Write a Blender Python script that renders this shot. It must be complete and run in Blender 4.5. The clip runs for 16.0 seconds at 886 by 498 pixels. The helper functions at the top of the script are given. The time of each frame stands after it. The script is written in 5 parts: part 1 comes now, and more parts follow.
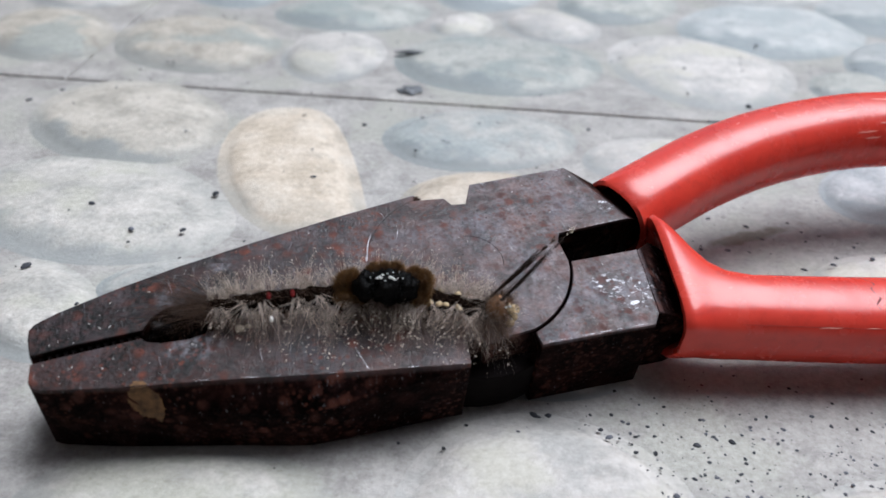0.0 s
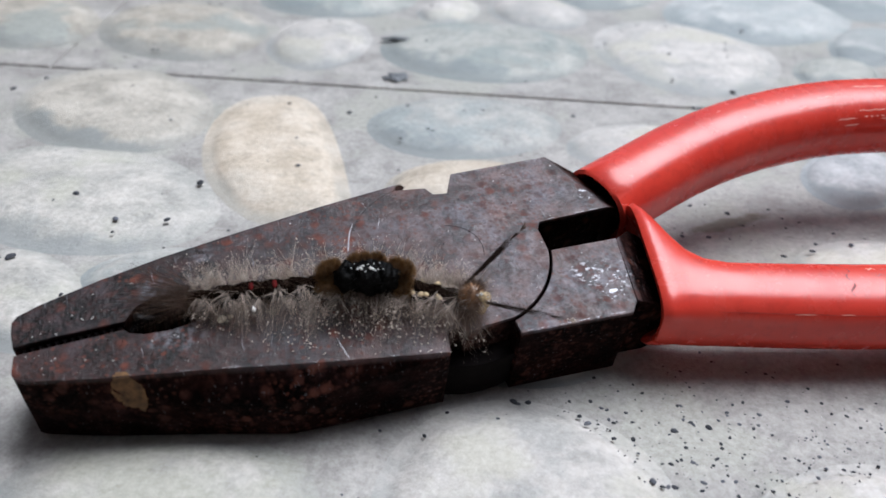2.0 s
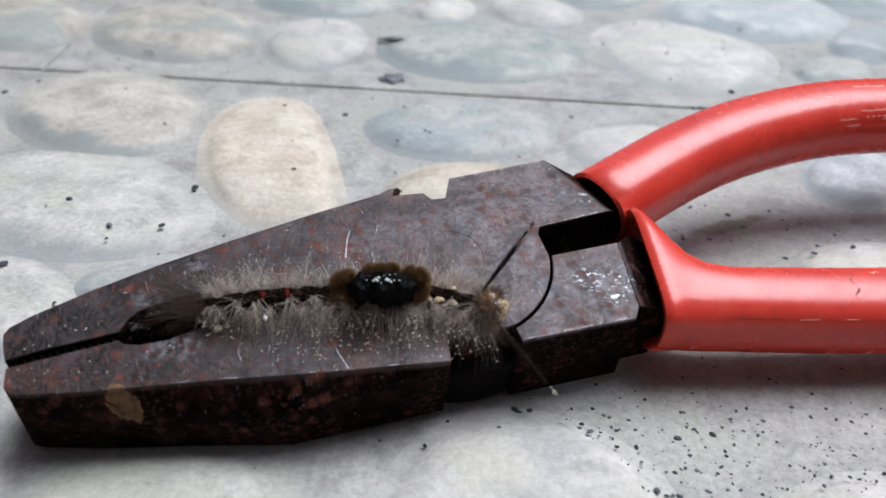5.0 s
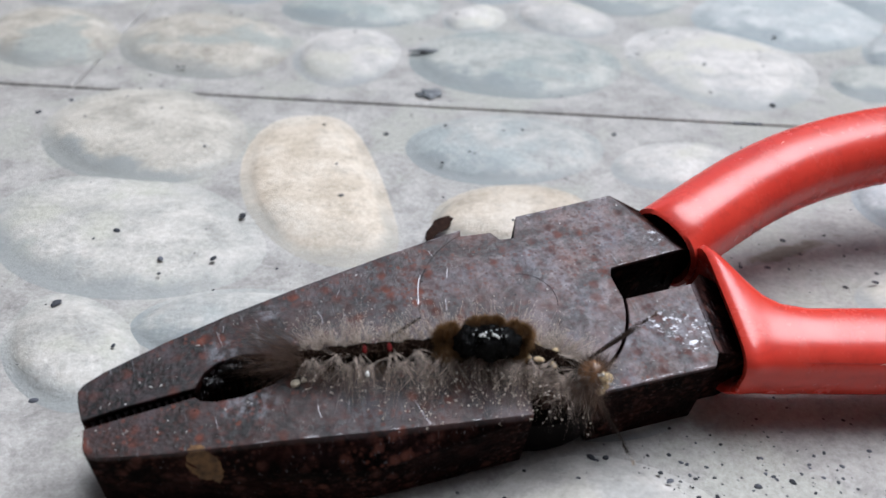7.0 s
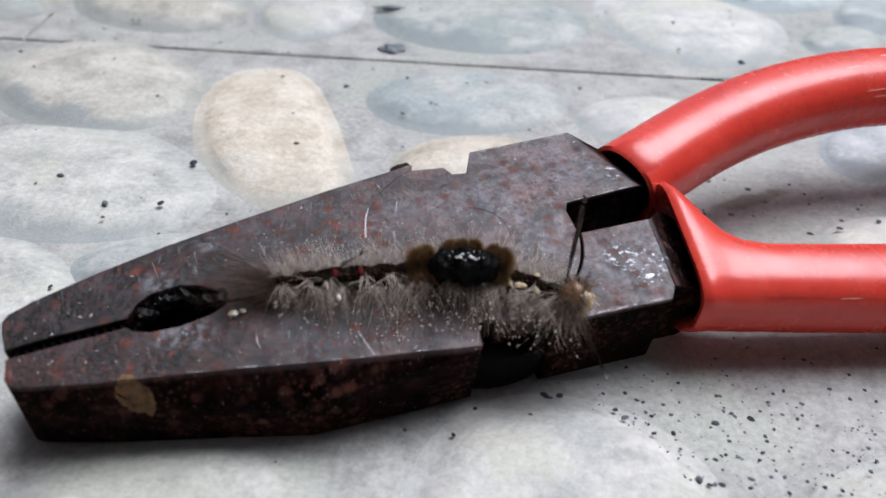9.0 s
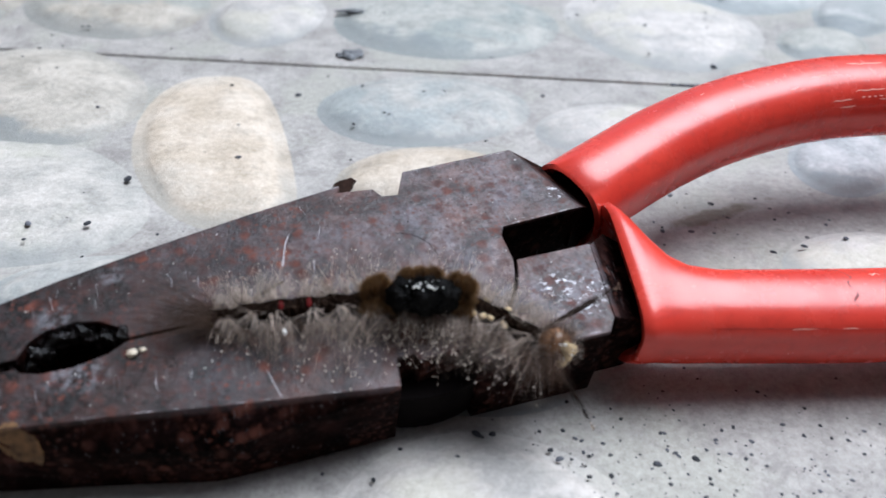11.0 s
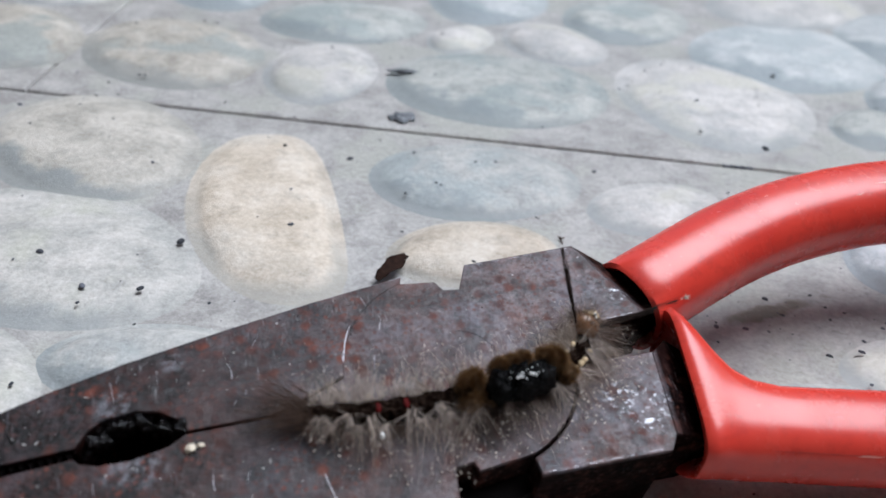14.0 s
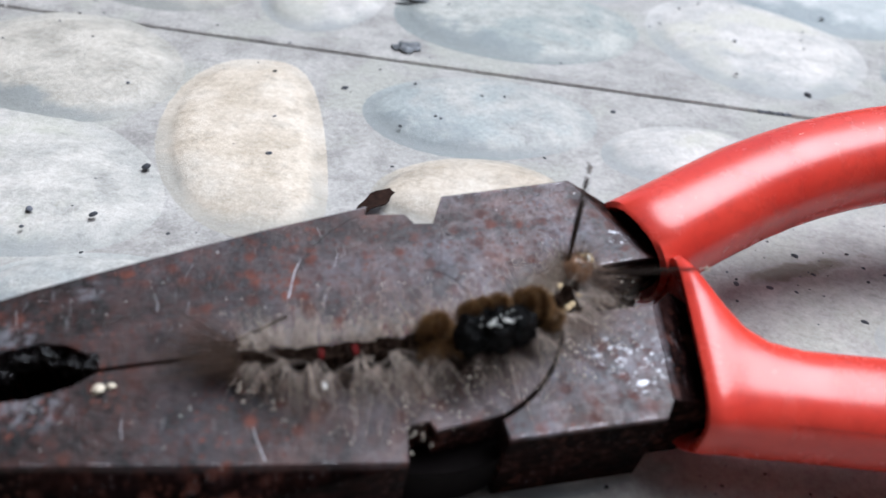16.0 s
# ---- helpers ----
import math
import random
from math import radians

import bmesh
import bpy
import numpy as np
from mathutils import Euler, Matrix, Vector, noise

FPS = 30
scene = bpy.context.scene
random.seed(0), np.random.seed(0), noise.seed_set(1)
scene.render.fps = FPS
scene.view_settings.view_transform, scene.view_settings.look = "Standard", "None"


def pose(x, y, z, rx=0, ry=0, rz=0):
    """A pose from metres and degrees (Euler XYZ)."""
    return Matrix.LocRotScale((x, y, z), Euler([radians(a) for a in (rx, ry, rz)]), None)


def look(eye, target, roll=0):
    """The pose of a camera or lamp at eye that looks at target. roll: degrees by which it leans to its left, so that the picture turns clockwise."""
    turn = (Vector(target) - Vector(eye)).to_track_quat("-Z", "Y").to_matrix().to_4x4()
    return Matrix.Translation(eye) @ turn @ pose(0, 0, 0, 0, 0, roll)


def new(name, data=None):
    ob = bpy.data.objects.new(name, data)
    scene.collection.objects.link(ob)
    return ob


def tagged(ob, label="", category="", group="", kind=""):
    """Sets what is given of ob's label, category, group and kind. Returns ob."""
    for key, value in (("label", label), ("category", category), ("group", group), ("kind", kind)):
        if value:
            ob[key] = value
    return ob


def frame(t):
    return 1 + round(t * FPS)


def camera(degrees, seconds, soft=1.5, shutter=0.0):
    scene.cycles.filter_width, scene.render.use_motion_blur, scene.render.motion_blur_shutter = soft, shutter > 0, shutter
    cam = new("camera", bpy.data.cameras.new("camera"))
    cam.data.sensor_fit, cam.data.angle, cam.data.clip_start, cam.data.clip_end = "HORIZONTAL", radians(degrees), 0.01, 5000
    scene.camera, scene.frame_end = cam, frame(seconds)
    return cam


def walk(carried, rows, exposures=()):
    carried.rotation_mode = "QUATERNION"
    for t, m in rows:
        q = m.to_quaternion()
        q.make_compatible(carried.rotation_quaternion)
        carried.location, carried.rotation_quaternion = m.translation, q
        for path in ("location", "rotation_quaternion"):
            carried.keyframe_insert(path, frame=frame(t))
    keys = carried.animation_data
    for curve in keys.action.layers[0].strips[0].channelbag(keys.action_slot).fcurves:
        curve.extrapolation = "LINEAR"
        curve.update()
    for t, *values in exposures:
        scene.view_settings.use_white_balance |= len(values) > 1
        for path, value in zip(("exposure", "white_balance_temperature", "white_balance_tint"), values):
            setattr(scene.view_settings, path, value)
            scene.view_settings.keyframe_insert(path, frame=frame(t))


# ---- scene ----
cam = camera(55.54, 16.0, soft=1.6)
# seconds, eye in metres, yaw, pitch, roll in degrees: a phone held a hand's width over the floor
PATH = [
    (0, (0.00000, -0.00000, 0.08160), 0.01, -32.66, 3.23),
    (0.5, (0.00102, -0.00034, 0.08468), -0.88, -32.93, 3.61),
    (1, (-0.00016, 0.00130, 0.08719), -0.47, -32.33, 3.20),
    (1.5, (0.00212, -0.00164, 0.08347), -0.61, -33.18, 3.62),
    (2, (0.00171, -0.00042, 0.08306), -0.63, -33.77, 3.30),
    (2.5, (0.00145, -0.00039, 0.08146), -0.48, -33.55, 3.04),
    (3, (0.00271, 0.00194, 0.08298), -0.78, -33.13, 2.94),
    (3.2, (0.00235, 0.00094, 0.07982), -0.70, -33.19, 2.98),
    (5.5, (0.00118, 0.00182, 0.08668), -1.27, -33.99, 3.30),
    (6, (0.00056, 0.00181, 0.09019), -1.86, -33.84, 3.58),
    (6.5, (-0.00667, 0.00265, 0.08967), -0.57, -33.94, 3.09),
    (7, (-0.00986, 0.00847, 0.08816), -1.41, -35.00, 3.07),
    (7.5, (-0.00974, 0.00574, 0.08087), -1.30, -35.22, 3.03),
    (8, (-0.00501, 0.00620, 0.07837), -2.10, -35.79, 3.30),
    (8.2, (-0.00713, 0.00616, 0.07948), -2.62, -35.74, 3.65),
    (10.3, (0.00065, 0.01425, 0.07919), -3.30, -35.32, 4.16),
    (10.5, (0.00118, 0.01537, 0.07796), -3.74, -36.14, 4.35),
    (11, (0.00487, 0.01548, 0.07923), -2.79, -35.86, 3.59),
    (11.5, (0.00695, 0.01564, 0.07933), -2.34, -35.45, 3.47),
    (12, (0.00027, 0.02105, 0.08133), -2.24, -35.25, 3.85),
    (12.5, (0.00428, 0.02035, 0.08119), -2.71, -34.15, 5.12),
    (13, (0.00286, 0.01809, 0.08623), -3.18, -34.93, 5.87),
    (13.5, (-0.00616, 0.01887, 0.08844), -1.44, -35.33, 5.14),
    (14, (-0.00151, 0.02153, 0.08551), -1.17, -34.06, 5.97),
    (14.5, (0.00942, 0.02172, 0.07654), -1.12, -35.36, 6.73),
    (15, (0.01323, 0.02560, 0.07839), -1.06, -36.10, 6.42),
    (15.5, (0.00810, 0.02424, 0.07817), 1.23, -36.56, 5.91),
    (16, (0.00662, 0.03218, 0.07464), 1.51, -36.93, 6.66),
]


def aimed(eye, yaw, pitch, roll):
    yaw, pitch = radians(yaw), radians(pitch)
    ahead = Vector((-math.sin(yaw) * math.cos(pitch), math.cos(yaw) * math.cos(pitch), math.sin(pitch)))
    return look(eye, Vector(eye) + ahead, roll)


walk(cam, [(t, aimed(eye, yaw, pitch, roll)) for t, eye, yaw, pitch, roll in PATH], exposures=[(0, 0.22, 5690, 8), (8, 0.24, 5690, 8), (11, 0.38, 5570, 8), (13, 0.25, 5570, 8), (14, 0.12, 5570, 8), (14.5, 0.27, 5570, 8), (15, 0.45, 5570, 8), (15.5, 0.41, 5570, 8), (16, 0.4, 5570, 8)])
cam.data.dof.use_dof, cam.data.dof.focus_distance, cam.data.dof.aperture_fstop = True, 0.125, 25.0


# ---- light: an open porch, bright overcast daylight from high over the right side ----
world = bpy.data.worlds.new("overcast_sky")
scene.world = world
world.use_nodes = True
wn = world.node_tree
sky = wn.nodes.new("ShaderNodeTexSky")
sky.sky_type, sky.sun_disc = "NISHITA", False
sky.sun_elevation, sky.sun_rotation = radians(65), radians(48)
sky.air_density, sky.dust_density = 1.0, 5.0
wn.links.new(sky.outputs["Color"], wn.nodes["Background"].inputs["Color"])
wn.nodes["Background"].inputs["Strength"].default_value = 0.066

sun_data = bpy.data.lights.new("sun", "SUN")
sun_data.energy, sun_data.angle, sun_data.color = 3.6, radians(42), (1.0, 0.985, 0.96)
sun = new("sun", sun_data)
sun.matrix_world = look((0.69, 0.62, 2.0), (0, 0, 0))
scene.view_settings.exposure = 0.0

MM = 0.001


# ---- materials ----
def shader(name, rough=0.5, metal=0.0):
    m = bpy.data.materials.new(name)
    m.use_nodes = True
    t = m.node_tree
    b = t.nodes["Principled BSDF"]
    b.inputs["Roughness"].default_value, b.inputs["Metallic"].default_value = rough, metal
    return m, t, b


def node(t, kind, **values):
    n = t.nodes.new(kind)
    for key, value in values.items():
        n.inputs[key].default_value = value
    return n


def noise_tex(t, scale, detail=4.0, rough=0.6, vector=None):
    n = node(t, "ShaderNodeTexNoise", Scale=scale, Detail=detail, Roughness=rough)
    if vector:
        t.links.new(vector, n.inputs["Vector"])
    return n.outputs["Fac"]


def ramp(t, fac, stops):
    r = t.nodes.new("ShaderNodeValToRGB")
    e = r.color_ramp.elements
    while len(e) < len(stops):
        e.new(0.5)
    for el, (at, c) in zip(e, stops):
        el.position, el.color = at, (*c, 1) if len(c) == 3 else c
    t.links.new(fac, r.inputs["Fac"])
    return r.outputs["Color"]


def grey(v):
    return (v, v, v)


def mix(t, fac, a, b, kind="MIX"):
    m = t.nodes.new("ShaderNodeMix")
    m.data_type, m.blend_type = "RGBA", kind
    for value, socket in ((fac, m.inputs[0]), (a, m.inputs[6]), (b, m.inputs[7])):
        if isinstance(value, (int, float)):
            socket.default_value = value
        elif isinstance(value, tuple):
            socket.default_value = (*value, 1)
        else:
            t.links.new(value, socket)
    return m.outputs[2]


def bump(t, b, height, strength, distance):
    n = node(t, "ShaderNodeBump", Strength=strength, Distance=distance)
    t.links.new(height, n.inputs["Height"])
    t.links.new(n.outputs["Normal"], b.inputs["Normal"])
    return n


def where(t):
    """Object coordinates, in metres."""
    return t.nodes.new("ShaderNodeTexCoord").outputs["Object"]


def world_place(t):
    return t.nodes.new("ShaderNodeNewGeometry").outputs["Position"]


def specks(t, vector, scale, low, high):
    """Scattered dark specks with ragged edges: 1 on a speck."""
    wob = node(t, "ShaderNodeTexNoise", Scale=scale * 2.3, Detail=2.0)
    t.links.new(vector, wob.inputs["Vector"])
    v = node(t, "ShaderNodeTexVoronoi", Scale=scale, Randomness=1.0)
    t.links.new(vector, v.inputs["Vector"])
    add = t.nodes.new("ShaderNodeMath")
    add.operation = "MULTIPLY_ADD"
    t.links.new(wob.outputs["Fac"], add.inputs[0])
    add.inputs[1].default_value = 0.35
    t.links.new(v.outputs["Distance"], add.inputs[2])
    size = t.nodes.new("ShaderNodeSeparateColor")
    t.links.new(v.outputs["Color"], size.inputs[0])
    cut = node(t, "ShaderNodeMapRange")
    for key, value in (("From Min", 0.45), ("From Max", 1.0), ("To Min", low + 0.16), ("To Max", high + 0.16)):
        cut.inputs[key].default_value = value
    t.links.new(size.outputs[0], cut.inputs["Value"])
    less = t.nodes.new("ShaderNodeMath")
    less.operation = "LESS_THAN"
    t.links.new(add.outputs[0], less.inputs[0])
    t.links.new(cut.outputs[0], less.inputs[1])
    return less.outputs[0]


def blobs(t, vector, scale, inner, outer, share):
    """Round soft-edged scabs, one in some of the cells: 1 inside."""
    stir = node(t, "ShaderNodeTexNoise", Scale=scale * 1.7, Detail=3.0)
    t.links.new(vector, stir.inputs["Vector"])
    push = t.nodes.new("ShaderNodeVectorMath")
    push.operation = "MULTIPLY_ADD"
    t.links.new(stir.outputs["Color"], push.inputs[0])
    push.inputs[1].default_value = (0.6 / scale,) * 3
    t.links.new(vector, push.inputs[2])
    v = node(t, "ShaderNodeTexVoronoi", Scale=scale, Randomness=1.0)
    t.links.new(push.outputs[0], v.inputs["Vector"])
    cell = t.nodes.new("ShaderNodeSeparateColor")
    t.links.new(v.outputs["Color"], cell.inputs[0])
    chosen = ramp(t, cell.outputs[1], [(share - 0.05, grey(1)), (share, grey(0))])
    return mix(t, 1.0, ramp(t, v.outputs["Distance"], [(inner, grey(1)), (outer, grey(0))]), chosen, "MULTIPLY")


def near_spot(t, p, x, y, size):
    """1 near the place (x, y) in millimetres of the thing's own space, fading out over size."""
    d = t.nodes.new("ShaderNodeVectorMath")
    d.operation = "DISTANCE"
    t.links.new(p, d.inputs[0])
    d.inputs[1].default_value = (x * MM, y * MM, 0)
    fade = node(t, "ShaderNodeMapRange")
    for key, value in (("From Min", size * 0.35 * MM), ("From Max", size * MM), ("To Min", 1.0), ("To Max", 0.0)):
        fade.inputs[key].default_value = value
    t.links.new(d.outputs["Value"], fade.inputs["Value"])
    return fade.outputs[0]


def streak(t, p, x, y, long_, wide, turn):
    """A ragged brown streak on the floor: its centre, half length and half width in millimetres."""
    stir = node(t, "ShaderNodeTexNoise", Scale=260.0, Detail=4.0)
    t.links.new(p, stir.inputs["Vector"])
    m = t.nodes.new("ShaderNodeMapping")
    m.vector_type = "TEXTURE"
    m.inputs["Location"].default_value = (x * MM, y * MM, 0)
    m.inputs["Rotation"].default_value = (0, 0, radians(turn))
    m.inputs["Scale"].default_value = (long_ * MM, wide * MM, 1)
    t.links.new(p, m.inputs["Vector"])
    d = t.nodes.new("ShaderNodeVectorMath")
    d.operation = "LENGTH"
    t.links.new(m.outputs[0], d.inputs[0])
    rough = t.nodes.new("ShaderNodeMath")
    rough.operation = "MULTIPLY_ADD"
    t.links.new(stir.outputs["Fac"], rough.inputs[0])
    rough.inputs[1].default_value = 0.9
    t.links.new(d.outputs["Value"], rough.inputs[2])
    return ramp(t, rough.outputs[0], [(0.75, grey(0.85)), (1.3, grey(0))])


def rusty_steel():
    m, t, b = shader("rusty_steel", 0.5, 0.1)
    b.inputs["Specular IOR Level"].default_value = 0.34
    p = where(t)
    base = ramp(t, noise_tex(t, 210, 6, 0.68, p), [(0.34, (0.003, 0.002, 0.002)), (0.5, (0.0115, 0.008, 0.0085)), (0.66, (0.042, 0.031, 0.034))])
    warm = ramp(t, noise_tex(t, 60, 3, 0.5, p), [(0.42, grey(0)), (0.6, grey(0.8))])
    base = mix(t, warm, base, (0.019, 0.0085, 0.007))
    # the joint is rubbed smooth; its bluish sheen is painted into the colour
    rubbed = ramp(t, noise_tex(t, 85, 6, 0.72, p), [(0.36, (0.098, 0.05, 0.042)), (0.5, (0.086, 0.062, 0.064)), (0.64, (0.084, 0.076, 0.09))])
    rubbed = mix(t, 0.32, rubbed, ramp(t, noise_tex(t, 1700, 4, 0.7, p), [(0.36, grey(0.2)), (0.66, grey(0.75))]), "OVERLAY")
    # old oil lies in dark clouds over the jaws
    cloud = ramp(t, noise_tex(t, 190, 6, 0.72, p), [(0.42, grey(0.16)), (0.58, grey(1.4))])
    base = mix(t, 1.0, base, cloud, "MULTIPLY")
    rubbed = mix(t, 0.72, rubbed, cloud, "MULTIPLY")
    # rust gathers towards the tips: round red-brown scabs and fine freckles
    split = t.nodes.new("ShaderNodeSeparateXYZ")
    t.links.new(p, split.inputs[0])
    tips = node(t, "ShaderNodeMapRange")
    for key, value in (("From Min", 0.03), ("From Max", 0.075), ("To Min", 1.0), ("To Max", 0.72)):
        tips.inputs[key].default_value = value
    t.links.new(split.outputs["X"], tips.inputs["Value"])
    joint = node(t, "ShaderNodeMapRange")
    for key, value in (("From Min", 0.02), ("From Max", 0.068), ("To Min", 0.0), ("To Max", 1.0)):
        joint.inputs[key].default_value = value
    t.links.new(split.outputs["X"], joint.inputs["Value"])
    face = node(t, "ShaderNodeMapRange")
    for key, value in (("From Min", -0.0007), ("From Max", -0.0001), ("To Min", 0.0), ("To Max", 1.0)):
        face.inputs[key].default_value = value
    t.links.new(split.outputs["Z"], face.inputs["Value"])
    joint_sheen = mix(t, 1.0, joint.outputs[0], face.outputs[0], "MULTIPLY")
    # below the upper face the colour is darkened, standing in for shade
    side_shade = mix(t, 1.0, base, (0.5, 0.33, 0.3), "MULTIPLY")
    base = mix(t, face.outputs[0], side_shade, base)
    base = mix(t, joint_sheen, base, rubbed)
    zone = ramp(t, noise_tex(t, 75, 3, 0.5, p), [(0.4, grey(0.12)), (0.55, grey(1))])
    zone = mix(t, 1.0, zone, tips.outputs[0], "MULTIPLY")
    blot = ramp(t, noise_tex(t, 480, 5, 0.7, p), [(0.55, grey(0)), (0.66, grey(0.45))])
    scab = mix(t, 1.0, blobs(t, p, 500, 0.22, 0.5, 0.5), (0.9, 0.9, 0.9), "MULTIPLY")
    scab = mix(t, 1.0, scab, mix(t, 1.0, blobs(t, p, 1350, 0.2, 0.5, 0.5), (0.7, 0.7, 0.7), "MULTIPLY"), "LIGHTEN")
    rust = mix(t, 1.0, mix(t, 1.0, blot, scab, "LIGHTEN"), zone, "MULTIPLY")
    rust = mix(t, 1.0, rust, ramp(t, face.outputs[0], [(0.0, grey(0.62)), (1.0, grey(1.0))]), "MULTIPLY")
    hue = ramp(t, noise_tex(t, 330, 3, 0.5, p), [(0.38, (0.052, 0.021, 0.017)), (0.62, (0.15, 0.052, 0.036))])
    c = mix(t, rust, base, hue)
    fine = ramp(t, noise_tex(t, 1250, 3, 0.6, p), [(0.53, grey(0)), (0.64, grey(0.4))])
    fine = mix(t, 1.0, fine, ramp(t, face.outputs[0], [(0.0, grey(0.3)), (1.0, grey(1.0))]), "MULTIPLY")
    c = mix(t, fine, c, (0.065, 0.029, 0.028))
    rust = mix(t, 1.0, rust, fine, "LIGHTEN")
    pits = specks(t, p, 850, -0.08, 0.12)
    c = mix(t, pits, c, (0.0025, 0.002, 0.002))
    # pale specks: sparkles of the steel put into its colour
    c = mix(t, mix(t, 1.0, specks(t, p, 560, -0.03, 0.07), ramp(t, face.outputs[0], [(0.0, grey(0.25)), (1.0, grey(1))]), "MULTIPLY"), c, (0.5, 0.47, 0.46))
    c = mix(t, mix(t, 1.0, specks(t, p, 1300, -0.08, 0.04), ramp(t, face.outputs[0], [(0.0, grey(0.2)), (1.0, grey(1))]), "MULTIPLY"), c, (0.26, 0.23, 0.23))
    # fine rubbed hairlines across the jaws
    comb = t.nodes.new("ShaderNodeMapping")
    comb.inputs["Rotation"].default_value = (0, 0, radians(12))
    comb.inputs["Scale"].default_value = (1.7, 0.16, 1)
    t.links.new(p, comb.inputs["Vector"])
    hairline = ramp(t, noise_tex(t, 1300, 4, 0.6, comb.outputs[0]), [(0.64, grey(0)), (0.72, grey(0.55))])
    c = mix(t, hairline, c, (0.17, 0.16, 0.17))
    # scuffed patches on the block and round the pipe hole, their glints painted white
    streak = t.nodes.new("ShaderNodeMapping")
    streak.inputs["Rotation"].default_value = (0, 0, radians(35))
    streak.inputs["Scale"].default_value = (0.8, 1.15, 1)
    t.links.new(p, streak.inputs["Vector"])
    flake = ramp(t, noise_tex(t, 800, 6, 0.8, streak.outputs[0]), [(0.55, grey(0)), (0.6, grey(0.95))])
    shine = None
    for x, y, size in ((75.6, -7.2, 2.7), (79.4, -8.4, 3.4), (77.8, -11.0, 2.8), (82.8, 8.0, 1.8)):
        near = mix(t, 1.0, flake, near_spot(t, p, x, y, size), "MULTIPLY")
        shine = near if shine is None else mix(t, 1.0, shine, near, "LIGHTEN")
    c = mix(t, shine, c, (0.55, 0.55, 0.6))
    rub = ramp(t, noise_tex(t, 700, 5, 0.7, p), [(0.45, grey(0)), (0.65, grey(0.8))])
    for x, y, size in ((20.2, -3.0, 3.0), (17.6, -2.6, 2.4), (17.6, 5.2, 2.8), (24.3, 10.0, 1.6)):
        c = mix(t, mix(t, 1.0, rub, near_spot(t, p, x, y, size), "MULTIPLY"), c, (0.17, 0.17, 0.19))
    # the edge of the lap joint is rubbed to a pale hairline
    d = t.nodes.new("ShaderNodeVectorMath")
    d.operation = "DISTANCE"
    t.links.new(p, d.inputs[0])
    d.inputs[1].default_value = (58.0 * MM, 2.0 * MM, 0)
    line = ramp(t, d.outputs["Value"], [(0.0143, grey(0)), (0.0145, grey(1)), (0.0149, grey(0))])
    worn = ramp(t, noise_tex(t, 140, 3, 0.5, p), [(0.4, grey(0.1)), (0.55, grey(1))])
    c = mix(t, mix(t, 1.0, line, worn, "MULTIPLY"), c, (0.34, 0.33, 0.34))
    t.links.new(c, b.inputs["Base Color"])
    r = ramp(t, noise_tex(t, 420, 5, 0.65, p), [(0.3, grey(0.24)), (0.7, grey(0.56))])
    r = mix(t, shine, r, grey(0.22))
    r = mix(t, rust, r, grey(0.75))
    r = mix(t, face.outputs[0], grey(0.7), r)
    t.links.new(r, b.inputs["Roughness"])
    # bare metal shines in patches, pits and rust hardly
    gloss = ramp(t, noise_tex(t, 700, 6, 0.75, p), [(0.34, grey(0.18)), (0.64, grey(0.42))])
    gloss = mix(t, joint_sheen, gloss, ramp(t, noise_tex(t, 900, 6, 0.75, p), [(0.34, grey(0.2)), (0.64, grey(0.42))]))
    gloss = mix(t, face.outputs[0], grey(0.02), gloss)
    gloss = mix(t, rust, gloss, grey(0.1))
    gloss = mix(t, pits, gloss, grey(0.05))
    gloss = mix(t, shine, gloss, grey(0.9))
    t.links.new(gloss, b.inputs["Specular IOR Level"])
    lift = mix(t, 0.5, noise_tex(t, 1300, 5, 0.7, p), noise_tex(t, 330, 4, 0.6, p))
    bump(t, b, lift, 0.85, 0.0003)
    return m


def plain(name, colour, rough=0.5, metal=0.0, scale=600, spread=0.25, lift=0.2, depth=0.0002):
    m, t, b = shader(name, rough, metal)
    p = where(t)
    lo, hi = tuple(c * (1 - spread) for c in colour), tuple(min(1, c * (1 + spread)) for c in colour)
    t.links.new(ramp(t, noise_tex(t, scale, 4, 0.6, p), [(0.3, lo), (0.7, hi)]), b.inputs["Base Color"])
    bump(t, b, noise_tex(t, scale * 2.5, 4, 0.6, p), lift, depth)
    return m


def red_plastic():
    m, t, b = shader("red_plastic", 0.36)
    b.inputs["IOR"].default_value = 1.45
    p = where(t)
    c = ramp(t, noise_tex(t, 70, 4, 0.6, p), [(0.3, (0.53, 0.037, 0.024)), (0.7, (0.64, 0.06, 0.038))])
    smudge = ramp(t, noise_tex(t, 420, 6, 0.75, p), [(0.5, grey(0)), (0.72, grey(0.55))])
    c = mix(t, smudge, c, (0.36, 0.03, 0.022))
    c = mix(t, specks(t, p, 300, -0.1, 0.04), c, (0.2, 0.03, 0.025))
    c = mix(t, specks(t, p, 850, -0.08, 0.05), c, (0.75, 0.2, 0.15))
    t.links.new(c, b.inputs["Base Color"])
    r = ramp(t, noise_tex(t, 160, 4, 0.7, p), [(0.35, grey(0.2)), (0.7, grey(0.32))])
    t.links.new(r, b.inputs["Roughness"])
    bump(t, b, noise_tex(t, 900, 4, 0.6, p), 0.06, 0.0003)
    return m


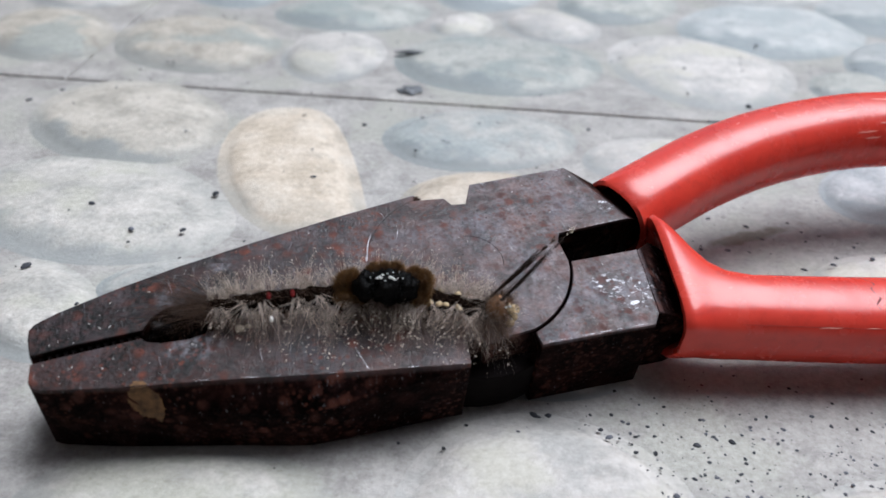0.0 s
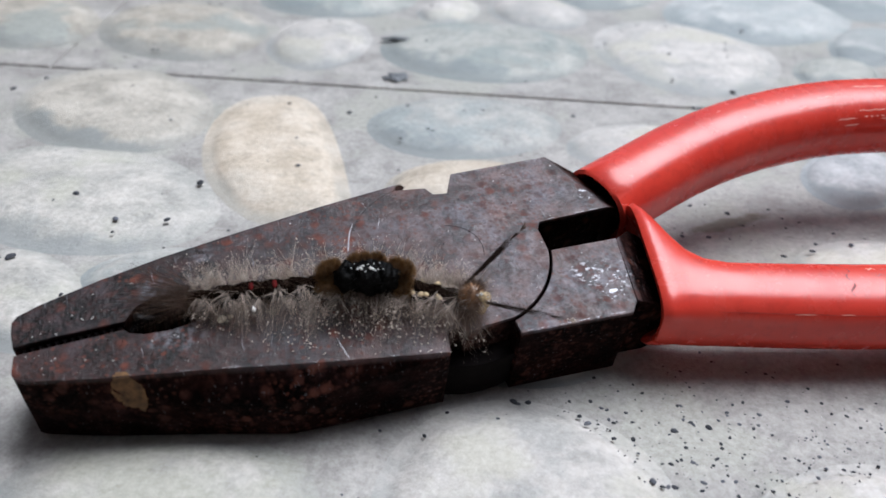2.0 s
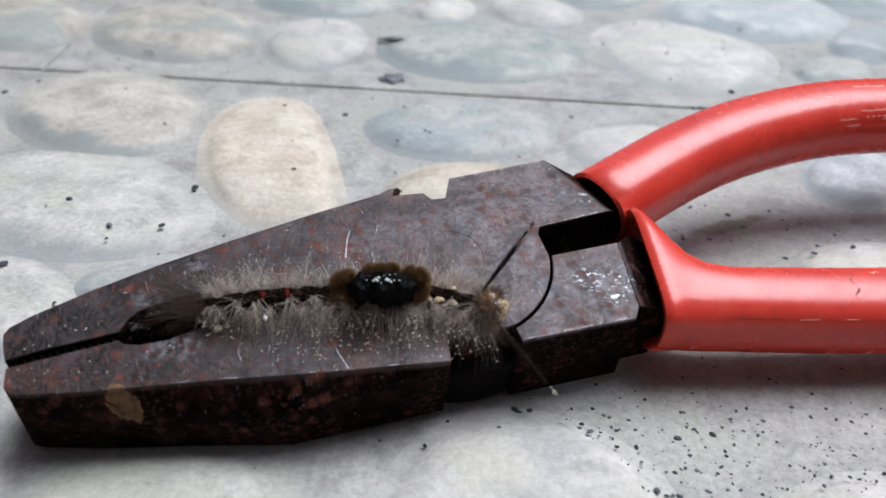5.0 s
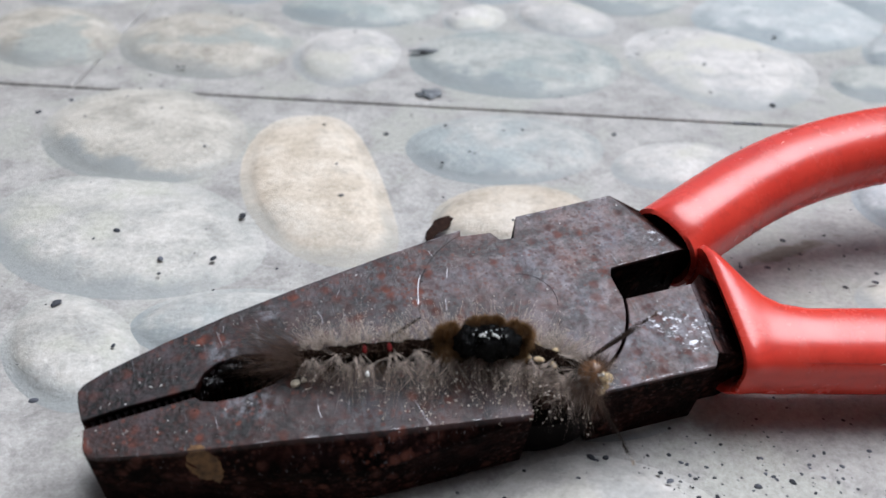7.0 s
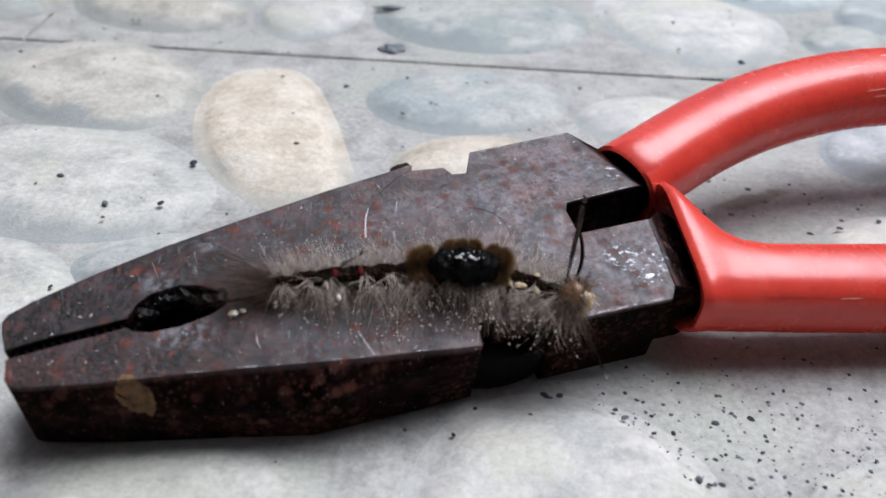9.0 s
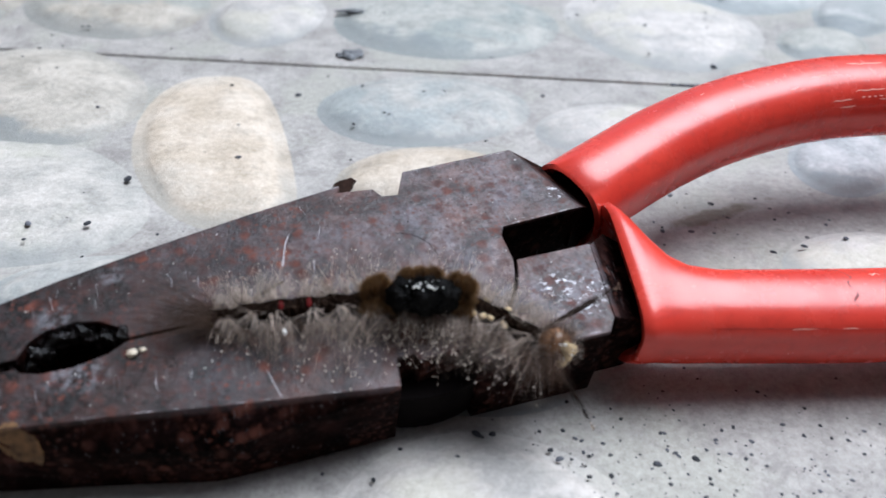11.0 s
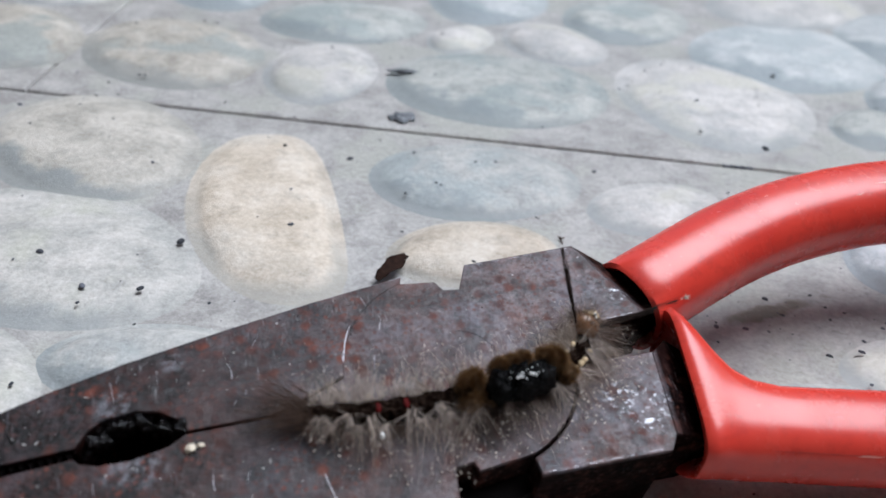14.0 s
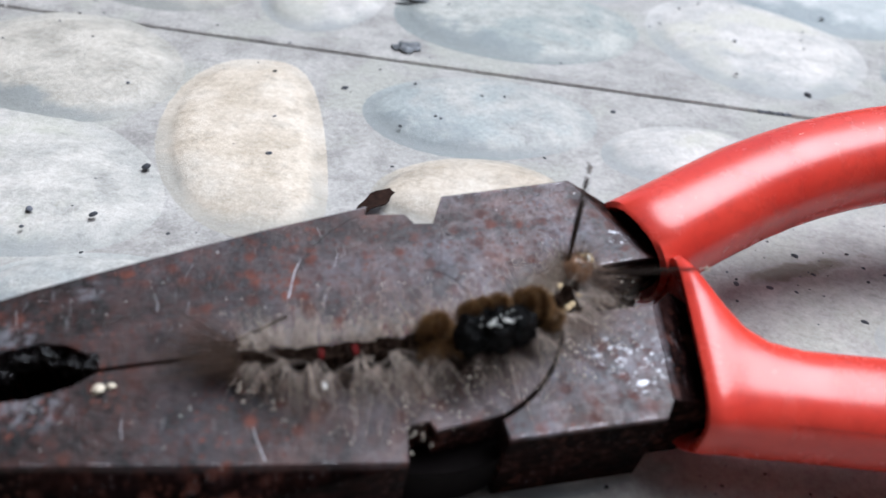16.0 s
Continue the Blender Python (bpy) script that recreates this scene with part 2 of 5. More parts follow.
def floor_skin(name, tones, per_piece, second=None, shade_mix=0.8):
    """Mottled moulded concrete: the tile's own ground, and its pebbles, told apart by Object Info's Random."""
    m, t, b = shader(name, 0.5)
    p = world_place(t)
    cloud = noise_tex(t, 95, 6, 0.66, p)
    grain = noise_tex(t, 950, 6, 0.75, p)
    lo, mid, hi = (tuple(v * k for v, k in zip(tone, (1.02, 0.99, 0.98))) for tone in tones)
    c = ramp(t, cloud, [(0.38, lo), (0.5, mid), (0.62, hi)])
    grime = ramp(t, noise_tex(t, 210, 5, 0.7, p), [(0.5, grey(0)), (0.7, grey(0.55))])
    c = mix(t, grime, c, tuple(v * 0.62 for v in lo))
    if second:
        patch = ramp(t, noise_tex(t, 38, 5, 0.6, p), [(0.5, grey(0)), (0.58, grey(0.85))])
        c = mix(t, patch, c, second)
    c = mix(t, 0.7, c, ramp(t, grain, [(0.3, grey(0.2)), (0.72, grey(0.82))]), "SOFT_LIGHT")
    if per_piece:
        # bluish stone tint and painted shade on one side of each stone, ragged-edged
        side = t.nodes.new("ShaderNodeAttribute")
        side.attribute_name = "flank_shade"
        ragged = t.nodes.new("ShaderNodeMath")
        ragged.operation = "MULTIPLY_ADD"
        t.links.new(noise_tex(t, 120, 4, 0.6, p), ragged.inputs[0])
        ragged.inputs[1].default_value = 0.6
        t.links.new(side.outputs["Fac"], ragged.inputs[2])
        flank_shade = ramp(t, ragged.outputs[0], [(0.57, grey(0)), (0.7, grey(shade_mix))])
        c = mix(t, flank_shade, c, tuple(0.25 * a + 0.75 * b for a, b in zip(lo, (0.17, 0.205, 0.22))))
        # and shade painted into the seam round its base
        up = t.nodes.new("ShaderNodeSeparateXYZ")
        t.links.new(where(t), up.inputs[0])
        high = node(t, "ShaderNodeMapRange")
        for key, value in (("From Min", -0.001), ("From Max", 0.0009), ("To Min", 0.0), ("To Max", 0.6)):
            high.inputs[key].default_value = value
        t.links.new(up.outputs["Z"], high.inputs["Value"])
        foot_shade = t.nodes.new("ShaderNodeMath")
        foot_shade.operation = "MULTIPLY_ADD"
        t.links.new(noise_tex(t, 130, 5, 0.65, p), foot_shade.inputs[0])
        foot_shade.inputs[1].default_value = 0.6
        t.links.new(high.outputs[0], foot_shade.inputs[2])
        c = mix(t, mix(t, 1.0, ramp(t, foot_shade.outputs[0], [(0.34, grey(0.8)), (0.6, grey(0))]), ramp(t, side.outputs["Fac"], [(0.0, grey(0.3)), (0.3, grey(1))]), "MULTIPLY"), c, tuple(0.4 * a + 0.6 * b for a, b in zip(lo, (0.19, 0.215, 0.22))))
        rnd = t.nodes.new("ShaderNodeObjectInfo").outputs["Random"]
        c = mix(t, 1.0, c, ramp(t, rnd, [(0.0, grey(0.86)), (1.0, grey(1.0))]), "MULTIPLY")
    c = mix(t, mix(t, 1.0, specks(t, p, 260, -0.1, 0.05), ramp(t, noise_tex(t, 30, 3, 0.5, p), [(0.4, grey(0.2)), (0.6, grey(1))]), "MULTIPLY"), c, (0.07, 0.07, 0.08))
    c = mix(t, mix(t, 1.0, specks(t, p, 620, -0.1, 0.08), ramp(t, noise_tex(t, 45, 3, 0.5, p), [(0.45, grey(0.1)), (0.6, grey(0.9))]), "MULTIPLY"), c, (0.13, 0.125, 0.12))
    # sparkle of the floor, painted on as tiny near-white specks
    glint = mix(t, 1.0, specks(t, p, 1000, -0.06, 0.06), ramp(t, noise_tex(t, 55, 3, 0.5, p), [(0.5, grey(0)), (0.6, grey(1))]), "MULTIPLY")
    c = mix(t, glint, c, (0.85, 0.86, 0.86))
    c = mix(t, streak(t, p, 58, 139, 22, 3.6, 27), c, (0.14, 0.108, 0.066))
    pocks = mix(t, 1.0, specks(t, p, 1300, -0.12, 0.1), ramp(t, noise_tex(t, 60, 4, 0.6, p), [(0.42, grey(0.1)), (0.58, grey(0.7))]), "MULTIPLY")
    c = mix(t, pocks, c, (0.2, 0.2, 0.19))
    t.links.new(c, b.inputs["Base Color"])
    t.links.new(ramp(t, noise_tex(t, 900, 4, 0.7, p), [(0.35, grey(0.28)), (0.65, grey(0.62))]), b.inputs["Roughness"])
    bump(t, b, mix(t, 0.35, grain, noise_tex(t, 160, 4, 0.6, p)), 0.6, 0.0007)
    return m


STEEL = rusty_steel()
RED = red_plastic()
TEETH = plain("dark_recess_steel", (0.006, 0.0045, 0.0045), 0.7, 0.1)
TEETH.node_tree.nodes["Principled BSDF"].inputs["Specular IOR Level"].default_value = 0.03
PAINT = plain("ochre_paint", (0.12, 0.062, 0.024), 0.9, spread=0.75, scale=700)
TILE = floor_skin("tile_ground", ((0.285, 0.275, 0.26), (0.35, 0.34, 0.322), (0.41, 0.398, 0.378)), False, (0.36, 0.35, 0.31))
GROUT = plain("grout", (0.25, 0.25, 0.25), 0.9)
STONE = {
    "white": floor_skin("pale_stone", ((0.45, 0.445, 0.425), (0.56, 0.54, 0.51), (0.66, 0.635, 0.6)), True, (0.56, 0.53, 0.455), shade_mix=0.3),
    "ash": floor_skin("ash_stone", ((0.37, 0.365, 0.34), (0.46, 0.45, 0.415), (0.56, 0.54, 0.5)), True, (0.45, 0.435, 0.37), shade_mix=0.5),
    "cream": floor_skin("cream_stone", ((0.49, 0.425, 0.335), (0.59, 0.52, 0.425), (0.655, 0.595, 0.505)), True, shade_mix=0.15),
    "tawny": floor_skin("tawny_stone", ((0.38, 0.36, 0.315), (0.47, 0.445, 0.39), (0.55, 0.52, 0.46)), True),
    "brown": floor_skin("tan_stone", ((0.35, 0.325, 0.275), (0.45, 0.42, 0.36), (0.54, 0.51, 0.45)), True, (0.33, 0.345, 0.32), shade_mix=0.5),
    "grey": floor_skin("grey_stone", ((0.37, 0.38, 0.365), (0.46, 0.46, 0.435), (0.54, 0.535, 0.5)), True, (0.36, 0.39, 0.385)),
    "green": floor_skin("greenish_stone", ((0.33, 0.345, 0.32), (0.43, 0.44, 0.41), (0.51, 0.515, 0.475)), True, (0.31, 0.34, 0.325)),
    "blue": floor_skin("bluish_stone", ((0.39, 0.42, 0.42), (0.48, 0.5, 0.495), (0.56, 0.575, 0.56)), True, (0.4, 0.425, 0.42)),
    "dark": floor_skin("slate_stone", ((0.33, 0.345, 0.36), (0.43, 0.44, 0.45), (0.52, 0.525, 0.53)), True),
}
WALL = plain("blocker_dark", (0.07, 0.05, 0.04), 0.85, scale=20, depth=0.002)


# ---- mesh helpers, in millimetres ----
def part(name, bm, material, parent=None, label=""):
    me = bpy.data.meshes.new(name)
    bmesh.ops.recalc_face_normals(bm, faces=bm.faces)
    bmesh.ops.scale(bm, vec=(MM, MM, MM), verts=bm.verts)
    bm.to_mesh(me)
    bm.free()
    me.materials.append(material)
    ob = new(name, me)
    if parent:
        ob.parent = parent
    if label:
        ob["label"] = label
    return ob


def smooth(ob, angle=40):
    me = ob.data
    me.shade_smooth()
    me.set_sharp_from_angle(angle=radians(angle))
    return ob


def rounded(ob, width, segments=2, angle=30):
    mod = ob.modifiers.new("bevel", "BEVEL")
    mod.width, mod.segments, mod.limit_method, mod.angle_limit = width * MM, segments, "ANGLE", radians(angle)
    return ob


def prism(bm, poly, z0, z1):
    low = [bm.verts.new((x, y, z0)) for x, y in poly]
    top = [bm.verts.new((x, y, z1)) for x, y in poly]
    bm.faces.new(top)
    bm.faces.new(low[::-1])
    for i in range(len(poly)):
        j = (i + 1) % len(poly)
        bm.faces.new((low[i], low[j], top[j], top[i]))


def loft(bm, rings, cap=True):
    """Skin a row of closed rings of equal count."""
    made = [[bm.verts.new(p) for p in ring] for ring in rings]
    n = len(made[0])
    for a, b in zip(made, made[1:]):
        for i in range(n):
            j = (i + 1) % n
            bm.faces.new((a[i], a[j], b[j], b[i]))
    if cap:
        bm.faces.new(made[0][::-1])
        bm.faces.new(made[-1])
    return made


def box(bm, x0, x1, y0, y1, z0, z1):
    prism(bm, [(x0, y0), (x1, y0), (x1, y1), (x0, y1)], z0, z1)


def arc(cx, cy, r, a0, a1, n):
    return [(cx + r * math.cos(radians(a0 + (a1 - a0) * i / n)), cy + r * math.sin(radians(a0 + (a1 - a0) * i / n))) for i in range(n + 1)]


def interp(x, table):
    return float(np.interp(x, [a for a, _ in table], [b for _, b in table]))


# ---- the setting: a porch floor of moulded pebble tiles ----
floor_bm = bmesh.new()
box(floor_bm, -540, 900, -430, 2600, -30, -2.2)
floor_ob = tagged(part("floor", floor_bm, GROUT), "pale concrete tiles moulded with rounded pebbles", "floor", kind="structure")

# three unseen dark walls, added to cut sky light from behind and the sides
wall_bm = bmesh.new()
box(wall_bm, -540, 900, -430, -280, -30, 1250)
tagged(part("blocker_wall_south", wall_bm, WALL), "unseen dark wall behind, added to block light", "wall", kind="structure")

wall_bm = bmesh.new()
box(wall_bm, -540, -420, -280, 2600, -30, 1250)
tagged(part("blocker_wall_west", wall_bm, WALL), "unseen dark side wall, added to block light", "wall", kind="structure")

wall_bm = bmesh.new()
box(wall_bm, 700, 900, -280, 2620, -30, 620)
tagged(part("blocker_wall_east", wall_bm, WALL), "unseen low dark wall, added to block light", "wall", kind="structure")

TILE_TURN = -1.5
TILE_SIZE = 300
tile_m = pose(-0.0975, 0.1985, 0, 0, 0, TILE_TURN)
tile_bm = bmesh.new()
tile_rings = []
for inset, z in ((0.5, -12), (0.5, -1.7), (0.8, -1.2), (1.6, -1.0)):
    a, b = inset, TILE_SIZE - inset
    tile_rings.append([(a - 0.4, a, z), (b + 0.4, a, z), (b + 0.4, b, z), (a - 0.4, b, z)])
loft(tile_bm, tile_rings)
tile_mesh = None
for i in range(-1, 3):
    for j in range(-2, 8):
        if tile_mesh is None:
            tile = part("tile", tile_bm, TILE, floor_ob)
            tile_mesh = tile.data
        else:
            tile = new("tile", tile_mesh)
            tile.parent = floor_ob
        tile.matrix_basis = tile_m @ pose((i * TILE_SIZE - (58 if j % 2 else 0)) * MM, j * TILE_SIZE * MM, 0)


CRISP = ((1.16, -0.06), (1.09, 0.02), (1.03, 0.045), (0.985, 0.11), (0.935, 0.27), (0.87, 0.48), (0.79, 0.67), (0.67, 0.85), (0.5, 0.945), (0.3, 0.985), (0.1, 1.0))
SOFT = ((1.16, -0.06), (1.09, 0.015), (1.05, 0.03), (0.99, 0.09), (0.92, 0.23), (0.84, 0.42), (0.74, 0.62), (0.62, 0.79), (0.46, 0.91), (0.28, 0.975), (0.1, 1.0))


def pebble_mesh(a, b, seed, high, shape=CRISP, bend=0.0, turn=0.0, blunt=2.0):
    rnd = random.Random(seed)
    waves = [(k, rnd.uniform(-1, 1) * 0.06 / k, rnd.uniform(0, 6.28)) for k in (1, 2, 3, 4)]
    bm = bmesh.new()
    n = 32
    rings = []
    for r, z in shape:
        ring = []
        for i in range(n):
            th = 2 * math.pi * i / n
            k = 1 + sum(s * math.sin(f * th + ph) for f, s, ph in waves)
            k /= (abs(math.cos(th)) ** blunt + abs(math.sin(th)) ** blunt) ** (1 / blunt)
            x, y = a * k * math.cos(th), b * k * math.sin(th)
            out = (r - 1) * 0.5 * (a + b) / math.hypot(x, y) if r > 1 else 0
            x, y = (x * (min(r, 1) + out), y * (min(r, 1) + out))
            lift = 0.12 * high * noise.noise((x * 0.09 + seed * 3.1, y * 0.09, 0.3)) * (1 if z > 0.3 else 0)
            y += bend * b * ((x / a) ** 2 - 0.4)
            ring.append((x, y, -1.0 + high * 0.76 * z + lift))
        rings.append(ring)
    loft(bm, rings)
    # the near, slightly left side takes the painted shade
    flank_shade = bm.verts.layers.float.new("flank_shade")
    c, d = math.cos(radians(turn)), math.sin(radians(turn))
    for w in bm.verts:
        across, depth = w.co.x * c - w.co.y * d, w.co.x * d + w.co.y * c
        w[flank_shade] = (-0.22 * across - 0.5 * depth) / (0.5 * (a + b))
    return bm


PEBBLES = []


def pebble(x, y, a, b, turn, tone, high=2.5, shape=CRISP, bend=0.0, blunt=2.0):
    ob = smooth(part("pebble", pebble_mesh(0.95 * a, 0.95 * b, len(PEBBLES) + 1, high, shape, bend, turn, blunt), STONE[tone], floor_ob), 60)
    ob.matrix_basis = pose(x * MM, y * MM, 0, 0, 0, turn)
    PEBBLES.append((x, y, max(a, b), a, b, turn))
    return ob

pebble(-119.9, 267.7, 18.5, 12.8, -1, "white")
pebble(-115.6, 229.9, 23.6, 15.7, -54, "brown")
pebble(-72.9, 229.7, 24.3, 21.0, -50, "brown")
pebble(-74.9, 288.9, 27.6, 16.0, -75, "blue")
pebble(-32.0, 264.5, 24.2, 16.7, 12, "green")
pebble(-31.6, 303.5, 18.3, 14.0, 17, "white")
pebble(-33.4, 226.2, 20.3, 13.2, 84, "white")
pebble(9.9, 298.4, 24.5, 18.4, 73, "blue")
pebble(2.2, 258.6, 12.4, 8.4, 66, "white")
pebble(29.8, 262.9, 16.8, 14.5, -64, "white")
pebble(12.6, 225.8, 28.0, 22.0, 11, "green")
pebble(69.9, 231.0, 27.8, 24.8, 90, "white")
pebble(54.8, 289.9, 24.9, 17.7, 56, "green")
pebble(101.2, 270.2, 33.3, 24.4, 35, "blue")
pebble(118.4, 321.3, 33.2, 19.4, 31, "white")
pebble(149.2, 298.2, 30.7, 19.5, 54, "blue")
pebble(129.3, 247.0, 20.4, 10.3, 54, "blue")
pebble(110.2, 222.0, 14.5, 10.2, 46, "green")
pebble(-73.0, 175.8, 24.2, 19.3, -42, "tawny")
pebble(-32.0, 157.0, 30.6, 12.8, -73, "cream", bend=0.26, blunt=2.5)
pebble(6.2, 175.8, 21.8, 15.1, 13, "grey")
pebble(6.3, 148.5, 15.8, 9.9, 21, "cream")
pebble(44.8, 171.2, 15.2, 9.4, 23, "white", 2.4, SOFT)
pebble(-65.4, 137.2, 26.8, 17.9, -19, "ash", 2.3, SOFT)
pebble(-64.0, 105.4, 14.2, 8.8, -54, "ash", 2.6, SOFT)
pebble(91.1, 160.6, 15.2, 9.6, 50, "dark")
pebble(15.0, 68.0, 18.4, 19.0, 0, "white", 3.6)
pebble(-30.0, 66.0, 19.4, 12.4, 2, "ash", 2.3, SOFT)
pebble(80.0, 127.3, 14.0, 7.2, 17, "white", 2.4, SOFT)
pebble(-39.9, 112.3, 15.8, 8.9, 2, "grey")
pebble(60.5, 65.5, 18.0, 12.6, 4, "white", 2.8)
# two raised pebbles unseen under the pliers, added to darken the contact
pebble(64.0, 113.0, 27.0, 7.5, 5, "grey", 3.9, SOFT)
pebble(20.0, 99.0, 15.0, 7.5, 20, "grey", 3.6, SOFT)


def near_pebble(x, y, gap):
    for px, py, _, a, b, turn in PEBBLES:
        c, s = math.cos(radians(turn)), math.sin(radians(turn))
        u, v = (x - px) * c + (y - py) * s, -(x - px) * s + (y - py) * c
        if (u / (a + gap)) ** 2 + (v / (b + gap)) ** 2 < 1:
            return True
    return False


# the same moulding goes on beyond the part that is looked at
fill = random.Random(7)
spare = [smooth(part("pebble", pebble_mesh(1.0 * s, 0.72 * s, 90 + s, 2.6), STONE[tone], floor_ob), 60)
         for s, tone in ((17, "white"), (21, "grey"), (15, "cream"), (19, "green"), (23, "blue"), (14, "brown"))]
count = 0
for attempt in range(6000):
    if count >= 210:
        break
    x, y = fill.uniform(-395, 420), fill.uniform(-80, 720)
    k = fill.randrange(6)
    size = (17, 21, 15, 19, 23, 14)[k]
    seen = y > 52 and y < 330 and abs(x - 5) < 70 + (y - 60) * 0.62
    if (seen and y < 318) or near_pebble(x, y, size + 2):
        continue
    turn = fill.uniform(0, 180)
    ob = new("pebble", spare[k].data)
    ob.parent = floor_ob
    ob.matrix_basis = pose(x * MM, y * MM, 0, 0, 0, turn)
    PEBBLES.append((x, y, size, size, size * 0.72, turn))
    count += 1
for ob in spare:
    bpy.data.objects.remove(ob)

# further off they are too many to count: one joined field
FIELD_TONES = ("white", "grey", "cream", "green", "blue")
f_verts, f_faces, f_tones = [], [], []
for gy in range(62):
    for gx in range(64):
        x = -1560 + 53 * gx + (26 if gy % 2 else 0) + fill.uniform(-6, 6)
        y = -500 + 49 * gy + fill.uniform(-6, 6)
        if (-445 < x < 445 and -105 < y < 745) or not (-390 < x < 670 and -250 < y < 2570):
            continue
        if fill.random() < 0.08:
            continue
        a, turn, k, n = fill.uniform(17, 24), fill.uniform(0, 3.14), len(f_verts), 14
        b = a * fill.uniform(0.62, 0.85)
        for r, z in ((1.06, -1.75), (0.96, -1.1), (0.84, 0.2), (0.6, 1.1), (0.25, 1.55)):
            for i in range(n):
                th = 2 * math.pi * i / n
                u, v = a * r * math.cos(th), b * r * math.sin(th)
                f_verts.append(((x + u * math.cos(turn) - v * math.sin(turn)) * MM, (y + u * math.sin(turn) + v * math.cos(turn)) * MM, z * MM))
        tone = fill.randrange(5)
        for j in range(4):
            for i in range(n):
                i2 = (i + 1) % n
                f_faces.append((k + j * n + i, k + j * n + i2, k + j * n + n + i2, k + j * n + n + i))
                f_tones.append(tone)
        f_faces.append(tuple(k + 4 * n + i for i in range(n)))
        f_tones.append(tone)
field_mesh = bpy.data.meshes.new("pebble_field")
field_mesh.from_pydata(f_verts, [], f_faces)
for tone in FIELD_TONES:
    field_mesh.materials.append(STONE[tone])
field_mesh.polygons.foreach_set("material_index", f_tones)
field_mesh.shade_smooth()
field = new("pebble_field", field_mesh)
field.parent = floor_ob
field["kind"] = "stuff"


# ---- the pliers ----
# their own space: x from the tips to the handles, y across, z = 0 on the upper face
axis_x, axis_y = Vector((0.93324507, 0.3559635, 0.04841093)), Vector((-0.35702469, 0.90408514, 0.23486896))
axis_z = axis_x.cross(axis_y)
LAY = Matrix.Translation((-0.0496465, 0.0773431, 0.0125656)) @ Matrix((axis_x, axis_y, axis_z)).transposed().to_4x4()
pliers = tagged(new("combination_pliers"), "rusty steel combination pliers with red plastic grips, lying on the floor", "pliers")
pliers.matrix_basis = LAY
THICK = 12.2
JX, JY, JR = 58.0, 2.0, 14.45

OUT_FRONT = [(0, -4.2), (1.2, -4.9), (9.4, -6.8), (22.3, -9.1), (35.8, -11.8), (52.3, -14.8)]
FAR_EDGE = [(-0.1, 3.3), (0.0, 4.7), (0.7, 5.6), (3.4, 6.8), (10.6, 9.0), (19, 11.1), (29.3, 13.1), (42.0, 15.3), (54.5, 17.05)]
FLARE = [(0, 0.25), (4, 0.7), (13, 1.5), (31, 3.2), (42, 1.7), (52.3, 0.2)]
DROP = [(0, -3.5), (31, -4.0), (42, -2.2), (52.3, -0.4)]


def pliers_part(name, bm, label="", bevel=0.13):
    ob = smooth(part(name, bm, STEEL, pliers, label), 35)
    if bevel:
        rounded(ob, bevel)
    return ob


# lever whose round joint lies on top: front jaw, joint disc, tang of the far handle
bm = bmesh.new()
inner_front = [(24.9, 0.1), (22.8, -1.0), (18.9, -1.7), (15.5, -1.5), (13.7, -0.8), (13.2, -0.1), (5, -0.45), (0.2, -0.7)]
right = arc(JX, JY, JR, -14, -72, 12)
left = arc(JX, JY, JR, 172, 107, 14)
top_poly = ([(0.2, -0.7), (-0.1, -3.4), (0.4, -4.3)] + OUT_FRONT[1:-1] + [(52.3, -14.8), (53.0, -11.2), (55.2, -11.0), (55.6, -12.2)]
            + right[::-1] + [(72.2, 2.6), (73.0, 4.0), (84.6, 4.3), (79.8, 17.4), (63.5, 17.2), (61.5, 13.3), (59.4, 13.6), (58.6, 15.2)]
            + left[::-1] + [(43.5, 3.2), (34.9, -0.08)] + inner_front[:-1])
prism(bm, top_poly, -5.0, 0)
jaw_low = [(0.2, -0.7), (-0.1, -3.4), (0.4, -4.3)] + OUT_FRONT[1:-1] + [(52.25, -14.7), (52.9, -3.0), (43.4, 3.0), (34.9, -0.08)] + inner_front[:-1]
prism(bm, jaw_low, -THICK, -5.0)
prism(bm, [(74.5, 4.4), (87, 5), (87, 12.6), (83, 13.4), (79.6, 17.1), (72, 16.9), (70, 10)], -THICK + 0.6, -5.0)
rings = []
for x in (0.3, 1.2, 4, 9.4, 13, 16, 22.3, 29, 31.5, 35.8, 42, 47, 52.2):
    y, w, d = interp(x, OUT_FRONT), interp(x, FLARE), interp(x, DROP)
    rings.append([(x, y + 0.6, -0.02), (x, y, -0.02), (x, y - w, d), (x, y - w + 0.1, -THICK + 0.5), (x, y - w + 0.7, -THICK), (x, y + 0.6, -THICK)])
loft(bm, rings)
loft(bm, [[(84.6, 4.35, -0.02), (84.6, 4.35, -8.5), (79.85, 17.3, -8.5), (79.85, 17.3, -0.02)],
          [(88.5, 5.6, -2.6), (88.5, 5.6, -8.5), (85.0, 14.6, -8.5), (85.0, 14.6, -2.6)],
          [(96, 9.0, -3.0), (96, 9.0, -8.0), (93, 15.2, -8.0), (93, 15.2, -3.0)]])
pliers_part("jaw_lever", bm, "worn rust-brown steel lever with a bevelled jaw")

